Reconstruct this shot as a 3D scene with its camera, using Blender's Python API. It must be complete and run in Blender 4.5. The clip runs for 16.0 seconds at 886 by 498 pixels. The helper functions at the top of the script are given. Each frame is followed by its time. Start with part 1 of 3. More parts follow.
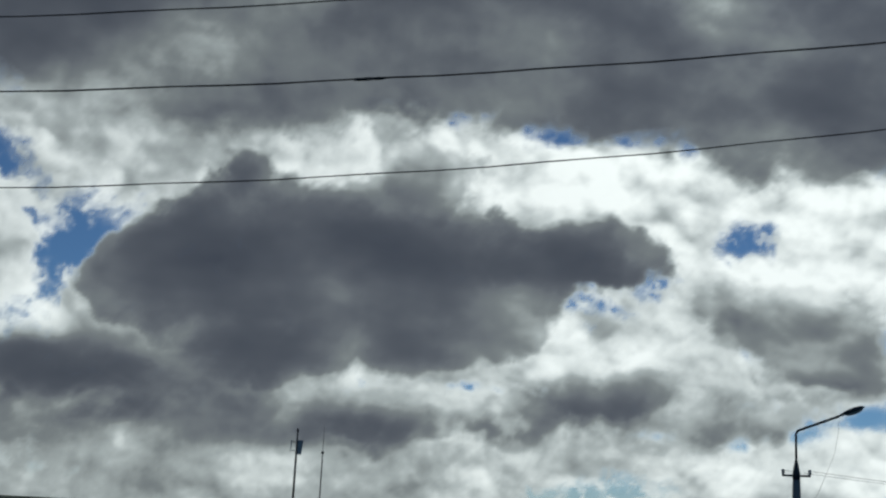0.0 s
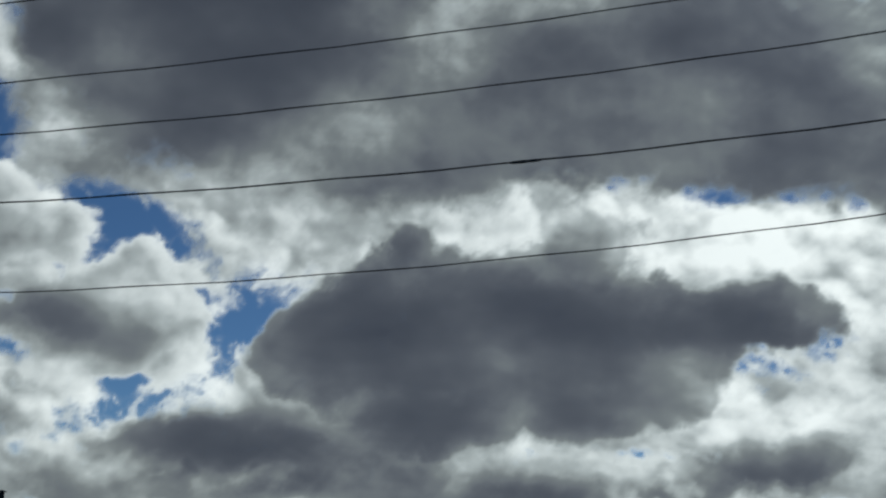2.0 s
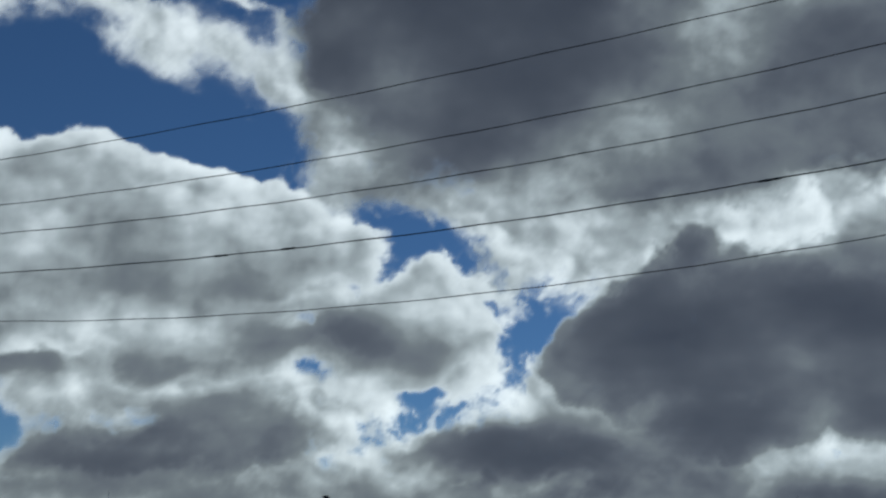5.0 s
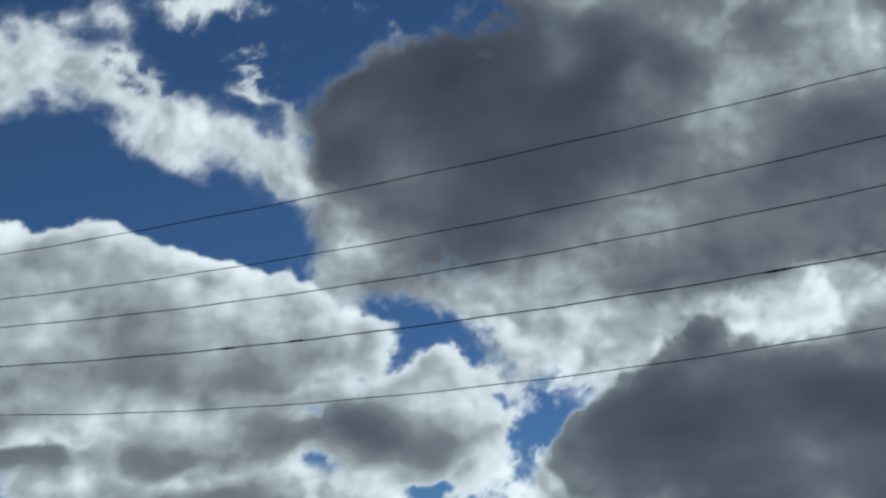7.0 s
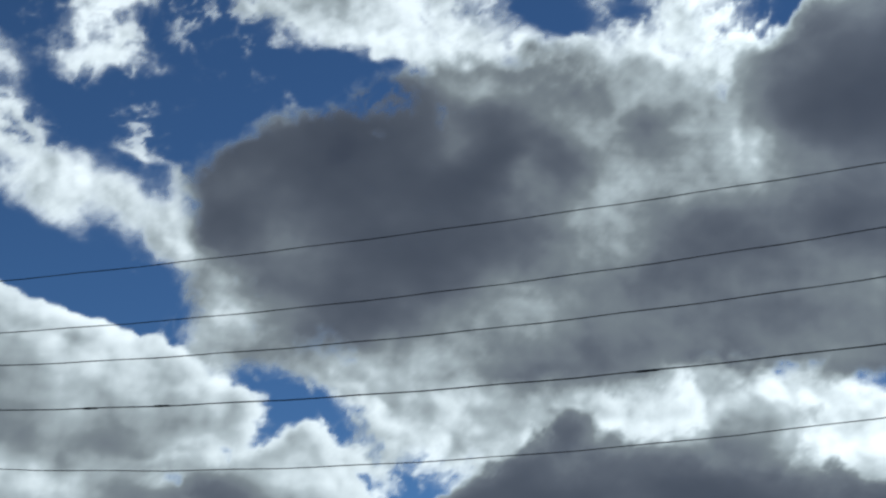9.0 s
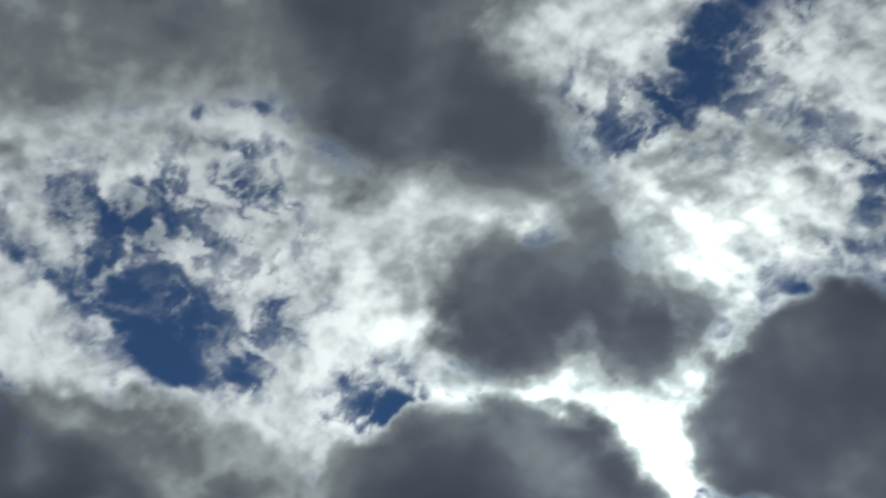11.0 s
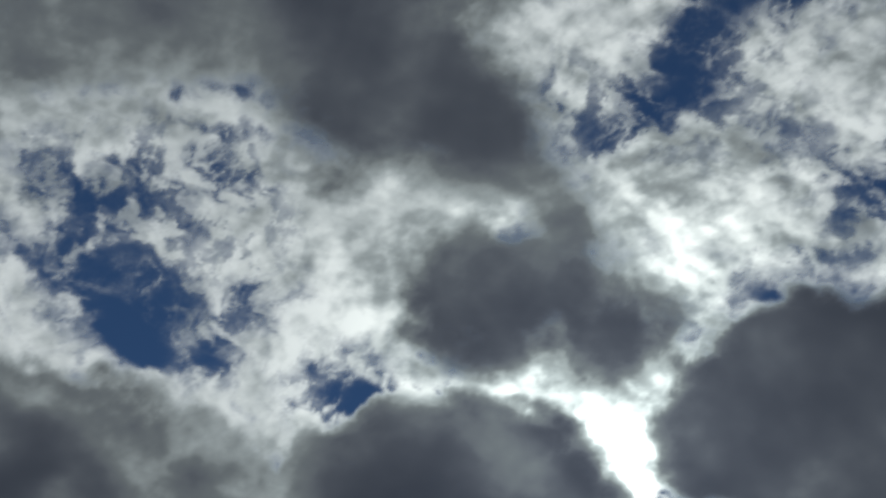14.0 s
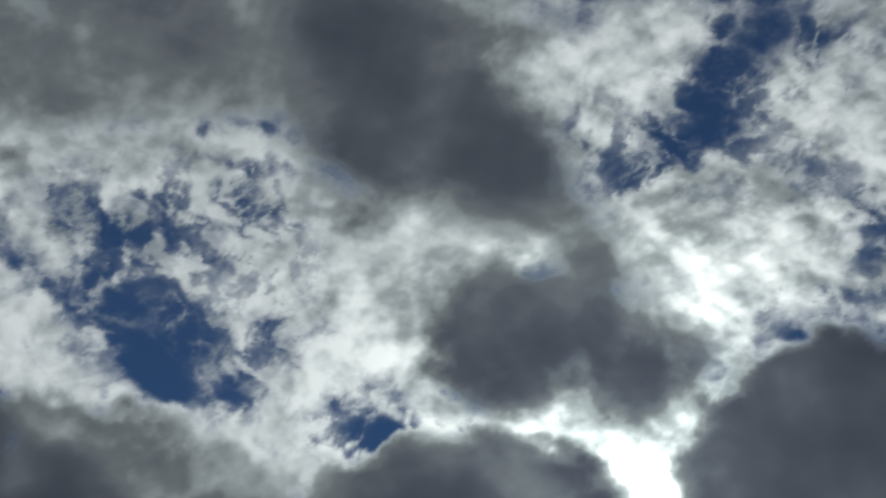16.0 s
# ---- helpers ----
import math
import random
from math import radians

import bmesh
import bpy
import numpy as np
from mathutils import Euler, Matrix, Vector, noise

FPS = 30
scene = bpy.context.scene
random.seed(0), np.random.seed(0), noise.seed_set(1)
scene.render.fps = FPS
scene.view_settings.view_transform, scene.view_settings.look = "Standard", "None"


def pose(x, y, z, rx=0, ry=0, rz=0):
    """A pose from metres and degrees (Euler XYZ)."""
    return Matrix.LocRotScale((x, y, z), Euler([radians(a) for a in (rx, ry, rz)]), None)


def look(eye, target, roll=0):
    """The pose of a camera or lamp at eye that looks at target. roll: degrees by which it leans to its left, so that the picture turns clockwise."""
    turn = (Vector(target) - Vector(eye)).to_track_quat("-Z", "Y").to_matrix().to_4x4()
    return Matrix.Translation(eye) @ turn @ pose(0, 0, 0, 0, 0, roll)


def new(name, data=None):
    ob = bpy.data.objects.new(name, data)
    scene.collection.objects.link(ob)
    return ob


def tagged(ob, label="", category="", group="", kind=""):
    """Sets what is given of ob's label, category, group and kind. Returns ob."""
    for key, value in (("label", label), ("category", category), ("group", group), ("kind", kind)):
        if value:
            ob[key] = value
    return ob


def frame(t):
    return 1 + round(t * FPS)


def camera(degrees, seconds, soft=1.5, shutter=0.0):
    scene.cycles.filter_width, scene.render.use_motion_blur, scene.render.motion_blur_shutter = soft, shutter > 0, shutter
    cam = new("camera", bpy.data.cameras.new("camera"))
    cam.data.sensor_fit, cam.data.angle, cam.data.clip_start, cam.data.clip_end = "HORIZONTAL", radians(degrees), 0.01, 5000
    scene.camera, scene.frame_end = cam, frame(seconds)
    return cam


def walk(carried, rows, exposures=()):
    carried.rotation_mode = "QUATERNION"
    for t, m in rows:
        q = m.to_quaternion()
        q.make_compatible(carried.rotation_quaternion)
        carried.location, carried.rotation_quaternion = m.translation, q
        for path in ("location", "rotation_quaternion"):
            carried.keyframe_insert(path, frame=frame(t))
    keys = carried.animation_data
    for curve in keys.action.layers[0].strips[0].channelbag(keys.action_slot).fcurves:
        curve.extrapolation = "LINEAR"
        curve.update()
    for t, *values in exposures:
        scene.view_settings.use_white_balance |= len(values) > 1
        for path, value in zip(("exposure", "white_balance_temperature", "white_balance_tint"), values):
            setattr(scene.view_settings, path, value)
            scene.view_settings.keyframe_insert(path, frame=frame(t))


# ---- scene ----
EYE = (0.0, 0.0, 1.6)
cam = camera(38.9, 16.0, soft=2.3)
# seconds, yaw, pitch, roll: the camera pans by hand; before it tilts up it moves back about three metres in place of a
# zoom
TURNS = [
    (0.0, -19.20, 12.04, -2.85),
    (0.5, -19.05, 12.21, -2.90),
    (1.0, -17.40, 13.22, -2.30),
    (1.5, -14.90, 14.17, -1.84),
    (2.0, -11.50, 14.81, -2.36),
    (2.5, -8.10, 15.11, -2.67),
    (3.0, -4.84, 14.69, -2.01),
    (3.5, -2.85, 13.82, -2.32),
    (3.8, -1.75, 13.58, -2.35),
    (4.0, -0.90, 13.61, -2.38),
    (4.2, -0.20, 13.47, -2.20),
    (4.4, 0.50, 13.60, -2.15),
    (5.4, 2.35, 15.50, -1.95),
    (6.3, 2.79, 17.42, -1.95),
    (6.5, 2.53, 17.87, -2.34),
    (7.0, 2.30, 18.80, -1.99),
    (7.5, 1.56, 19.19, -2.08),
    (8.0, 0.51, 18.94, -1.77),
    (8.5, -2.09, 19.17, -3.26),
    (9.0, -4.46, 22.81, -4.41),
    (9.3, -5.40, 26.77, -5.09),
    (9.5, -6.45, 29.99, -5.71),
    (9.8, -11.40, 34.64, -6.76),
    (10.0, -15.19, 36.86, -7.76),
    (10.2, -18.66, 39.14, -7.63),
    (12.3, -29.63, 41.75, -4.68),
    (12.5, -29.55, 41.40, -5.01),
    (13.0, -29.31, 41.09, -5.68),
    (13.5, -29.27, 41.20, -6.44),
    (14.0, -29.19, 41.48, -7.03),
    (14.5, -29.20, 41.78, -7.48),
    (15.0, -28.80, 42.17, -7.59),
    (15.5, -28.60, 42.67, -7.80),
    (16.0, -28.65, 43.08, -8.07),
]
EYES = [(0.0, (0.36, 2.84, 2.22)), (0.5, (0.36, 2.84, 2.22)), (1.0, (0.36, 2.84, 2.28)), (1.5, (0.36, 2.84, 2.32)), (3.5, (0.36, 2.84, 2.32)), (3.8, (0.27, 2.10, 2.13)), (4.0, (0.15, 1.18, 1.90)), (4.2, (0.05, 0.36, 1.69)), (4.4, (0.00, 0.00, 1.60)), (16.0, (0.00, 0.00, 1.60))]


def eye_at(t):
    """Where the camera is put, fitted to the wires' size in view: between the places in EYES."""
    return [float(np.interp(t, [row[0] for row in EYES], [row[1][k] for row in EYES])) for k in range(3)]


walk(cam, [(t, pose(*eye_at(t), 90 + pitch, roll, yaw)) for t, yaw, pitch, roll in TURNS],
     exposures=[(0.0, -0.35, 6500, 2), (2.0, -0.4, 6420, 2), (4.2, -0.37, 6100, 2), (6.3, -0.32, 6050, 2), (8.0, -0.25, 6100, 2), (9.0, -0.08, 6050, 2), (9.5, 0.08, 6000, 2),
                (10.2, -0.16, 6250, 3), (12.3, -0.78, 6420, 3), (16.0, -0.72, 6420, 3)])

# ---- light: blue sky, sun low behind broken cloud ----
SUN_AZ, SUN_EL = 34.1, 32.9          # degrees to the right of north (+y), above the horizon
SUN_WAY = Vector((math.sin(radians(SUN_AZ)) * math.cos(radians(SUN_EL)),
                  math.cos(radians(SUN_AZ)) * math.cos(radians(SUN_EL)), math.sin(radians(SUN_EL))))
world = bpy.data.worlds.new("sky")
world.use_nodes = True
scene.world = world
wn = world.node_tree.nodes
sky = wn.new("ShaderNodeTexSky")
sky.sky_type, sky.sun_disc = "NISHITA", False
sky.sun_elevation, sky.sun_rotation = radians(SUN_EL), radians(SUN_AZ)
sky.altitude, sky.air_density, sky.dust_density, sky.ozone_density = 2500, 1.0, 0.0, 8.0
world.node_tree.links.new(sky.outputs[0], wn["Background"].inputs[0])
wn["Background"].inputs[1].default_value = 0.056

sun = bpy.data.lights.new("sun", "SUN")
sun.energy, sun.angle, sun.color = 4.0, radians(0.5), (1.0, 0.97, 0.92)
sun_lamp = new("sun_lamp", sun)
sun_lamp.matrix_world = look((0, 0, 0), -SUN_WAY)


# ---- materials ----
def material(name):
    m = bpy.data.materials.new(name)
    m.use_nodes = True
    m.node_tree.nodes.clear()
    return m, m.node_tree.nodes, m.node_tree.links


def node(nodes, kind, **values):
    n = nodes.new("ShaderNode" + kind)
    for key, value in values.items():
        if key in n.inputs:
            n.inputs[key].default_value = value
    return n


def surface(name, colours, scale=4.0, rough=0.8, metal=0.0, bump=0.3, fine=30.0):
    """Two scales of noise between two colours, with fine relief."""
    m, nodes, links = material(name)
    out, bsdf = nodes.new("ShaderNodeOutputMaterial"), nodes.new("ShaderNodeBsdfPrincipled")
    place = nodes.new("ShaderNodeTexCoord")
    big = node(nodes, "TexNoise", Scale=scale, Detail=5.0, Roughness=0.6)
    small = node(nodes, "TexNoise", Scale=scale * fine, Detail=4.0, Roughness=0.7)
    both = nodes.new("ShaderNodeMath")
    both.operation = "MULTIPLY_ADD"
    both.inputs[1].default_value = 0.4
    ramp = nodes.new("ShaderNodeValToRGB")
    ramp.color_ramp.elements[0].position, ramp.color_ramp.elements[1].position = 0.45, 0.95
    for e, c in zip(ramp.color_ramp.elements, colours):
        e.color = (*c, 1)
    relief = node(nodes, "Bump", Strength=bump, Distance=0.02)
    for n in (big, small):
        links.new(place.outputs["Object"], n.inputs["Vector"])
    links.new(small.outputs[0], both.inputs[0])
    links.new(big.outputs[0], both.inputs[2])
    links.new(both.outputs[0], ramp.inputs[0])
    links.new(ramp.outputs[0], bsdf.inputs["Base Color"])
    links.new(small.outputs[0], relief.inputs["Height"])
    links.new(relief.outputs[0], bsdf.inputs["Normal"])
    bsdf.inputs["Roughness"].default_value, bsdf.inputs["Metallic"].default_value = rough, metal
    links.new(bsdf.outputs[0], out.inputs[0])
    return m


def cloud_material():
    """Cloud lit through by the sun; its light and shade are put into the colour, darker where thicker; ragged thin
    edges let the sky show.
    """
    m, nodes, links = material("cloud")
    out = nodes.new("ShaderNodeOutputMaterial")
    cover, shade_depth = nodes.new("ShaderNodeAttribute"), nodes.new("ShaderNodeAttribute")
    cover.attribute_name, shade_depth.attribute_name = "cover", "shade_depth"
    spot = nodes.new("ShaderNodeAttribute")
    spot.attribute_name = "spot"
    fine = node(nodes, "TexNoise", Scale=1.3, Detail=5.0, Roughness=0.62, Distortion=0.4)
    mist = node(nodes, "TexNoise", Scale=0.5, Detail=4.0, Roughness=0.55)
    for n in (fine, mist):
        links.new(spot.outputs["Vector"], n.inputs["Vector"])

    def math_node(kind, a, b, c=None):
        n = nodes.new("ShaderNodeMath")
        n.operation = kind
        for i, v in enumerate((a, b, c)):
            if v is None:
                continue
            if isinstance(v, (int, float)):
                n.inputs[i].default_value = v
            else:
                links.new(v, n.inputs[i])
        return n.outputs[0]

    ragged = math_node("SUBTRACT", fine.outputs[0], 0.5)
    edge = math_node("MULTIPLY_ADD", ragged, 0.27, cover.outputs["Fac"])
    soft = nodes.new("ShaderNodeMapRange")
    soft.interpolation_type = "SMOOTHSTEP"
    soft.inputs["From Min"].default_value, soft.inputs["From Max"].default_value = 0.0, 1.0
    links.new(edge, soft.inputs["Value"])
    veil = math_node("SUBTRACT", mist.outputs[0], 0.5)
    uneven = math_node("MULTIPLY_ADD", ragged, 0.55, veil)
    smooth = math_node("MULTIPLY_ADD", shade_depth.outputs["Fac"], -0.11, 0.13)
    thick = math_node("MULTIPLY_ADD", uneven, smooth, shade_depth.outputs["Fac"])
    thick = math_node("MULTIPLY", thick, 0.76)
    # painted light: white for sunlit thin cloud down to slate for shaded thick cloud
    ramp = nodes.new("ShaderNodeValToRGB")
    ramp.color_ramp.interpolation = "CARDINAL"
    stops = ((0.0, (0.90, 0.92, 0.92)), (0.23, (0.50, 0.53, 0.54)), (0.41, (0.24, 0.26, 0.27)), (0.60, (0.130, 0.141, 0.163)), (0.92, (0.060, 0.068, 0.090)), (1.0, (0.053, 0.061, 0.083)))
    while len(ramp.color_ramp.elements) < len(stops):
        ramp.color_ramp.elements.new(0.5)
    for e, (p, c) in zip(ramp.color_ramp.elements, stops):
        e.position, e.color = p, (*c, 1)
    links.new(thick, ramp.inputs[0])
    # normal fixed to the sun's line: lamp light falls evenly, shading is all in the colour
    fixed_normal = node(nodes, "CombineXYZ", X=-SUN_WAY.x, Y=-SUN_WAY.y, Z=-SUN_WAY.z)
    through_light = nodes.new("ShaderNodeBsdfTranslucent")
    links.new(fixed_normal.outputs[0], through_light.inputs["Normal"])
    links.new(ramp.outputs[0], through_light.inputs["Color"])
    clear, mix = nodes.new("ShaderNodeBsdfTransparent"), nodes.new("ShaderNodeMixShader")
    # sunlight thrown forward about that fixed normal: a glow in thin cloud, strongest close to the sun
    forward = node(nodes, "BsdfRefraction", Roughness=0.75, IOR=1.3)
    links.new(fixed_normal.outputs[0], forward.inputs["Normal"])
    twice = nodes.new("ShaderNodeVectorMath")
    twice.operation = "MULTIPLY"
    links.new(ramp.outputs[0], twice.inputs[0])
    links.new(ramp.outputs[0], twice.inputs[1])
    links.new(twice.outputs[0], forward.inputs["Color"])
    both = node(nodes, "MixShader", Fac=0.055)
    links.new(through_light.outputs[0], both.inputs[1])
    links.new(forward.outputs[0], both.inputs[2])
    links.new(math_node("POWER", soft.outputs[0], 1.9), mix.inputs[0])
    links.new(clear.outputs[0], mix.inputs[1])
    links.new(both.outputs[0], mix.inputs[2])
    links.new(mix.outputs[0], out.inputs[0])
    return m


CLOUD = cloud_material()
WIRE = surface("weathered_cable", ((0.03, 0.03, 0.032), (0.07, 0.068, 0.065)), 8, 0.7, 0.3)
CONCRETE = surface("grey_concrete", ((0.22, 0.215, 0.2), (0.36, 0.35, 0.33)), 3, 0.9)
STEEL = surface("painted_steel", ((0.05, 0.052, 0.055), (0.12, 0.12, 0.12)), 5, 0.55, 0.6)
GALVANISED = surface("galvanised_steel", ((0.25, 0.26, 0.27), (0.4, 0.41, 0.42)), 6, 0.45, 0.8)
CERAMIC = surface("porcelain", ((0.3, 0.28, 0.26), (0.5, 0.48, 0.45)), 10, 0.3)
ROOF = surface("corrugated_roofing", ((0.34, 0.30, 0.25), (0.52, 0.47, 0.40)), 0.8, 0.75)
BRICK = surface("pink_brickwork", ((0.44, 0.25, 0.20), (0.58, 0.36, 0.30)), 1.5, 0.9)
PLASTER = surface("grey_plaster", ((0.28, 0.27, 0.25), (0.42, 0.40, 0.38)), 1.0, 0.9)
WHITE = surface("white_paint", ((0.6, 0.6, 0.58), (0.8, 0.8, 0.78)), 3, 0.5)
SOOT = surface("sooty_metal", ((0.02, 0.02, 0.02), (0.05, 0.05, 0.05)), 5, 0.8)
GRASS = surface("rough_grass", ((0.035, 0.05, 0.02), (0.09, 0.10, 0.045)), 0.05, 0.95, fine=40)
LAMP_GLASS = surface("frosted_lamp_glass", ((0.35, 0.35, 0.33), (0.5, 0.5, 0.48)), 8, 0.3)


def glass_material():
    m, nodes, links = material("window_glass")
    out, bsdf = nodes.new("ShaderNodeOutputMaterial"), nodes.new("ShaderNodeBsdfPrincipled")
    bsdf.inputs["Base Color"].default_value = (0.03, 0.035, 0.04, 1)
    bsdf.inputs["Roughness"].default_value = 0.06
    links.new(bsdf.outputs[0], out.inputs[0])
    return m


GLASS = glass_material()


# ---- building helpers ----
def empty(name, m, label="", category="", group="", kind=""):
    ob = new(name)
    ob.matrix_world = m
    return tagged(ob, label, category, group, kind)


def part(name, bm, mat, parent=None, label=""):
    me = bpy.data.meshes.new(name)
    bm.normal_update()
    bm.to_mesh(me)
    bm.free()
    me.materials.append(mat)
    ob = new(name, me)
    if parent:
        ob.parent = parent
    return tagged(ob, label)


def box(x0, x1, y0, y1, z0, z1, bevel=0.0, bm=None):
    bm = bm or bmesh.new()
    made = bmesh.ops.create_cube(bm, size=1, matrix=Matrix.Translation(((x0 + x1) / 2, (y0 + y1) / 2, (z0 + z1) / 2))
                                 @ Matrix.Diagonal((x1 - x0, y1 - y0, z1 - z0, 1)))
    if bevel:
        edges = list({e for v in made["verts"] for e in v.link_edges})
        bmesh.ops.bevel(bm, geom=edges, offset=bevel, segments=2, affect="EDGES", profile=0.5)
    return bm


def tube(points, radii, sides=10, bm=None, caps=True):
    """A round bar along points, with a radius at each."""
    bm = bm or bmesh.new()
    points = [Vector(p) for p in points]
    rings = []
    for i, p in enumerate(points):
        way = (points[min(i + 1, len(points) - 1)] - points[max(i - 1, 0)]).normalized()
        side = way.cross(Vector((0.31, 0.17, 0.93)) if abs(way.z) < 0.9 else Vector((1, 0, 0))).normalized()
        up = side.cross(way)
        r = radii[i] if isinstance(radii, (list, tuple)) else radii
        rings.append([bm.verts.new(p + r * (math.cos(a) * side + math.sin(a) * up))
                      for a in (2 * math.pi * k / sides for k in range(sides))])
    for a, b in zip(rings, rings[1:]):
        for k in range(sides):
            bm.faces.new((a[k], b[k], b[(k + 1) % sides], a[(k + 1) % sides])).smooth = True
    if caps:
        bm.faces.new(rings[0][::-1])
        bm.faces.new(rings[-1])
    bmesh.ops.recalc_face_normals(bm, faces=bm.faces)
    return bm


def spot(az, distance, z=0.0):
    """A place that many degrees to the right of north, and metres away."""
    return Vector((distance * math.sin(radians(az)), distance * math.cos(radians(az)), z))


def rise(el, distance):
    """Height at which a thing that far away shows at this elevation."""
    return EYE[2] + distance * math.tan(radians(el))


# ---- ground ----
bm = bmesh.new()
bmesh.ops.create_circle(bm, cap_ends=True, segments=96, radius=4800)
ground = part("ground", bm, GRASS)
tagged(ground, "rough grass ground reaching the horizon", "ground", kind="structure")

# ---- clouds ----
import collections

MAP_AZ, MAP_EL = radians(12), radians(26)
MAP_MID = np.array([math.sin(MAP_AZ) * math.cos(MAP_EL), math.cos(MAP_AZ) * math.cos(MAP_EL), math.sin(MAP_EL)])
MAP_RIGHT = np.array([math.cos(MAP_AZ), -math.sin(MAP_AZ), 0.0])
MAP_UP = np.cross(MAP_RIGHT, MAP_MID)
STEP = 0.11
grid_u, grid_v = np.meshgrid(np.arange(-48, 46, STEP), np.arange(-27, 48, STEP), indexing="ij")


def lattice_noise(u, v, seed):
    """Smooth noise in -1..1 over the plane."""
    iu, iv = np.floor(u).astype(np.int64), np.floor(v).astype(np.int64)
    fu, fv = u - iu, v - iv
    su, sv = fu * fu * fu * (fu * (fu * 6 - 15) + 10), fv * fv * fv * (fv * (fv * 6 - 15) + 10)

    def corner(a, b):
        h = (a * 374761393 + b * 668265263 + seed * 1274126177) & 0xFFFFFFFF
        h = ((h ^ (h >> 13)) * 1274126177) & 0xFFFFFFFF
        angle = ((h ^ (h >> 16)) & 0xFFFF) * (2 * math.pi / 65536)
        return np.cos(angle) * (u - a) + np.sin(angle) * (v - b)

    low = corner(iu, iv) * (1 - su) + corner(iu + 1, iv) * su
    high = corner(iu, iv + 1) * (1 - su) + corner(iu + 1, iv + 1) * su
    return 1.4 * (low * (1 - sv) + high * sv)


def fractal(u, v, seed, octaves=6, gain=0.55, billow=False):
    """Noise of many sizes, about 1 strong on both sides of zero."""
    total, size = 0.0, 1.0
    for k in range(octaves):
        n = lattice_noise(u * 2 ** k + 17.3 * k, v * 2 ** k - 9.1 * k, seed + k)
        total = total + size * (0.5 - 2.0 * np.abs(n) if billow else n)
        size *= gain
    return (total - total.mean()) / total.std()


def domes(u, v, seed):
    """A field of rounded heads of many widths, one to a cell, each a dome of 0..1."""
    iu, iv = np.floor(u).astype(np.int64), np.floor(v).astype(np.int64)
    top = np.zeros_like(u)
    for a in (-1, 0, 1):
        for b in (-1, 0, 1):
            ca, cb = iu + a, iv + b
            h = (ca * 374761393 + cb * 668265263 + seed * 1274126177) & 0xFFFFFFFF
            h = ((h ^ (h >> 13)) * 1274126177) & 0xFFFFFFFF
            h = h ^ (h >> 16)
            du = u - ca - 0.15 - 0.7 * (h & 0xFF) / 255
            dv = v - cb - 0.15 - 0.7 * ((h >> 8) & 0xFF) / 255
            wide = 0.62 + 0.45 * ((h >> 16) & 0xFF) / 255
            top = np.maximum(top, wide * np.sqrt(np.clip(1 - (du * du + dv * dv) / (wide * wide), 0, 1)))
    return top


def cauliflower(seed, sizes, gain):
    """Heads upon heads: each size of dome sits on the larger one."""
    total, weight = np.zeros_like(grid_u), 1.0
    for k, size in enumerate(sizes):
        bend = 0.10 * size
        total = total + weight * domes((grid_u + bend * warp_u) / size, (grid_v + bend * warp_v) / (0.82 * size), seed + 7 * k)
        weight *= gain
    soft_total = (total + sum(np.roll(total, k, axis) for k in (-1, 1) for axis in (0, 1))) / 5
    return (soft_total - soft_total.mean()) / soft_total.std()


def step_up(x, a, b):
    s = np.clip((x - a) / (b - a), 0, 1)
    return s * s * (3 - 2 * s)


warp_u = fractal(grid_u / 6, grid_v / 5, 11, 6, 0.5)
warp_v = fractal(grid_u / 6, grid_v / 5, 37, 6, 0.5)
puffs = fractal(grid_u / 4.0, grid_v / 3.2, 71, 6, 0.5, True)
tufts = fractal(grid_u / 2.1, grid_v / 1.8, 91, 6, 0.56)
fibres = fractal((grid_u + 0.8 * warp_u) / 2.0, (grid_v + 0.8 * warp_v) / 2.0, 171, 6, 0.6)
threads = fractal((grid_u + 0.5 * warp_v) / 1.1, (grid_v + 0.5 * warp_u) / 1.1, 211, 5, 0.62)
swells = fractal(grid_u / 6.5, grid_v / (3.6 + 0.04 * (grid_v + 27)), 131, 4, 0.45)
heads = cauliflower(307, (3.6, 1.8, 0.9, 0.45), 0.5)
cover_map, shade_depth_map = np.zeros_like(grid_u), np.zeros_like(grid_u)
owner_map = np.full(grid_u.shape, -1)
CLOUD_NAMES = []

# the way to the sun over the map, at each of its points
sun_r = math.acos(float(np.dot(MAP_MID, SUN_WAY)))
sun_a = math.atan2(float(np.dot(MAP_UP, SUN_WAY)), float(np.dot(MAP_RIGHT, SUN_WAY)))
SUN_U, SUN_V = math.degrees(sun_r) * math.cos(sun_a), math.degrees(sun_r) * math.sin(sun_a)
far_off = np.hypot(SUN_U - grid_u, SUN_V - grid_v) + 1.5
toward_u, toward_v = (SUN_U - grid_u) / far_off, (SUN_V - grid_v) / far_off
row_at, column_at = np.meshgrid(np.arange(grid_u.shape[0]), np.arange(grid_u.shape[1]), indexing="ij")


def sunward(field, degrees):
    i = np.clip(np.rint(row_at + toward_u * degrees / STEP).astype(int), 0, grid_u.shape[0] - 1)
    j = np.clip(np.rint(column_at + toward_v * degrees / STEP).astype(int), 0, grid_u.shape[1] - 1)
    return field[i, j]


# billow shade for the colour alone, not in the mesh: darker behind a lump towards the sun
lumps = fractal(grid_u / 3.0, grid_v / 2.6, 251, 5, 0.5, True) * -1
relief = sunward(lumps, 0.22) + sunward(lumps, 0.5) - 2 * lumps
relief = relief / relief.std()
head_shade = sum(sunward(heads, 0.2 * k) for k in range(1, 7)) - 6 * heads
head_shade = np.clip(head_shade / head_shade.std(), -2.2, 2.2)


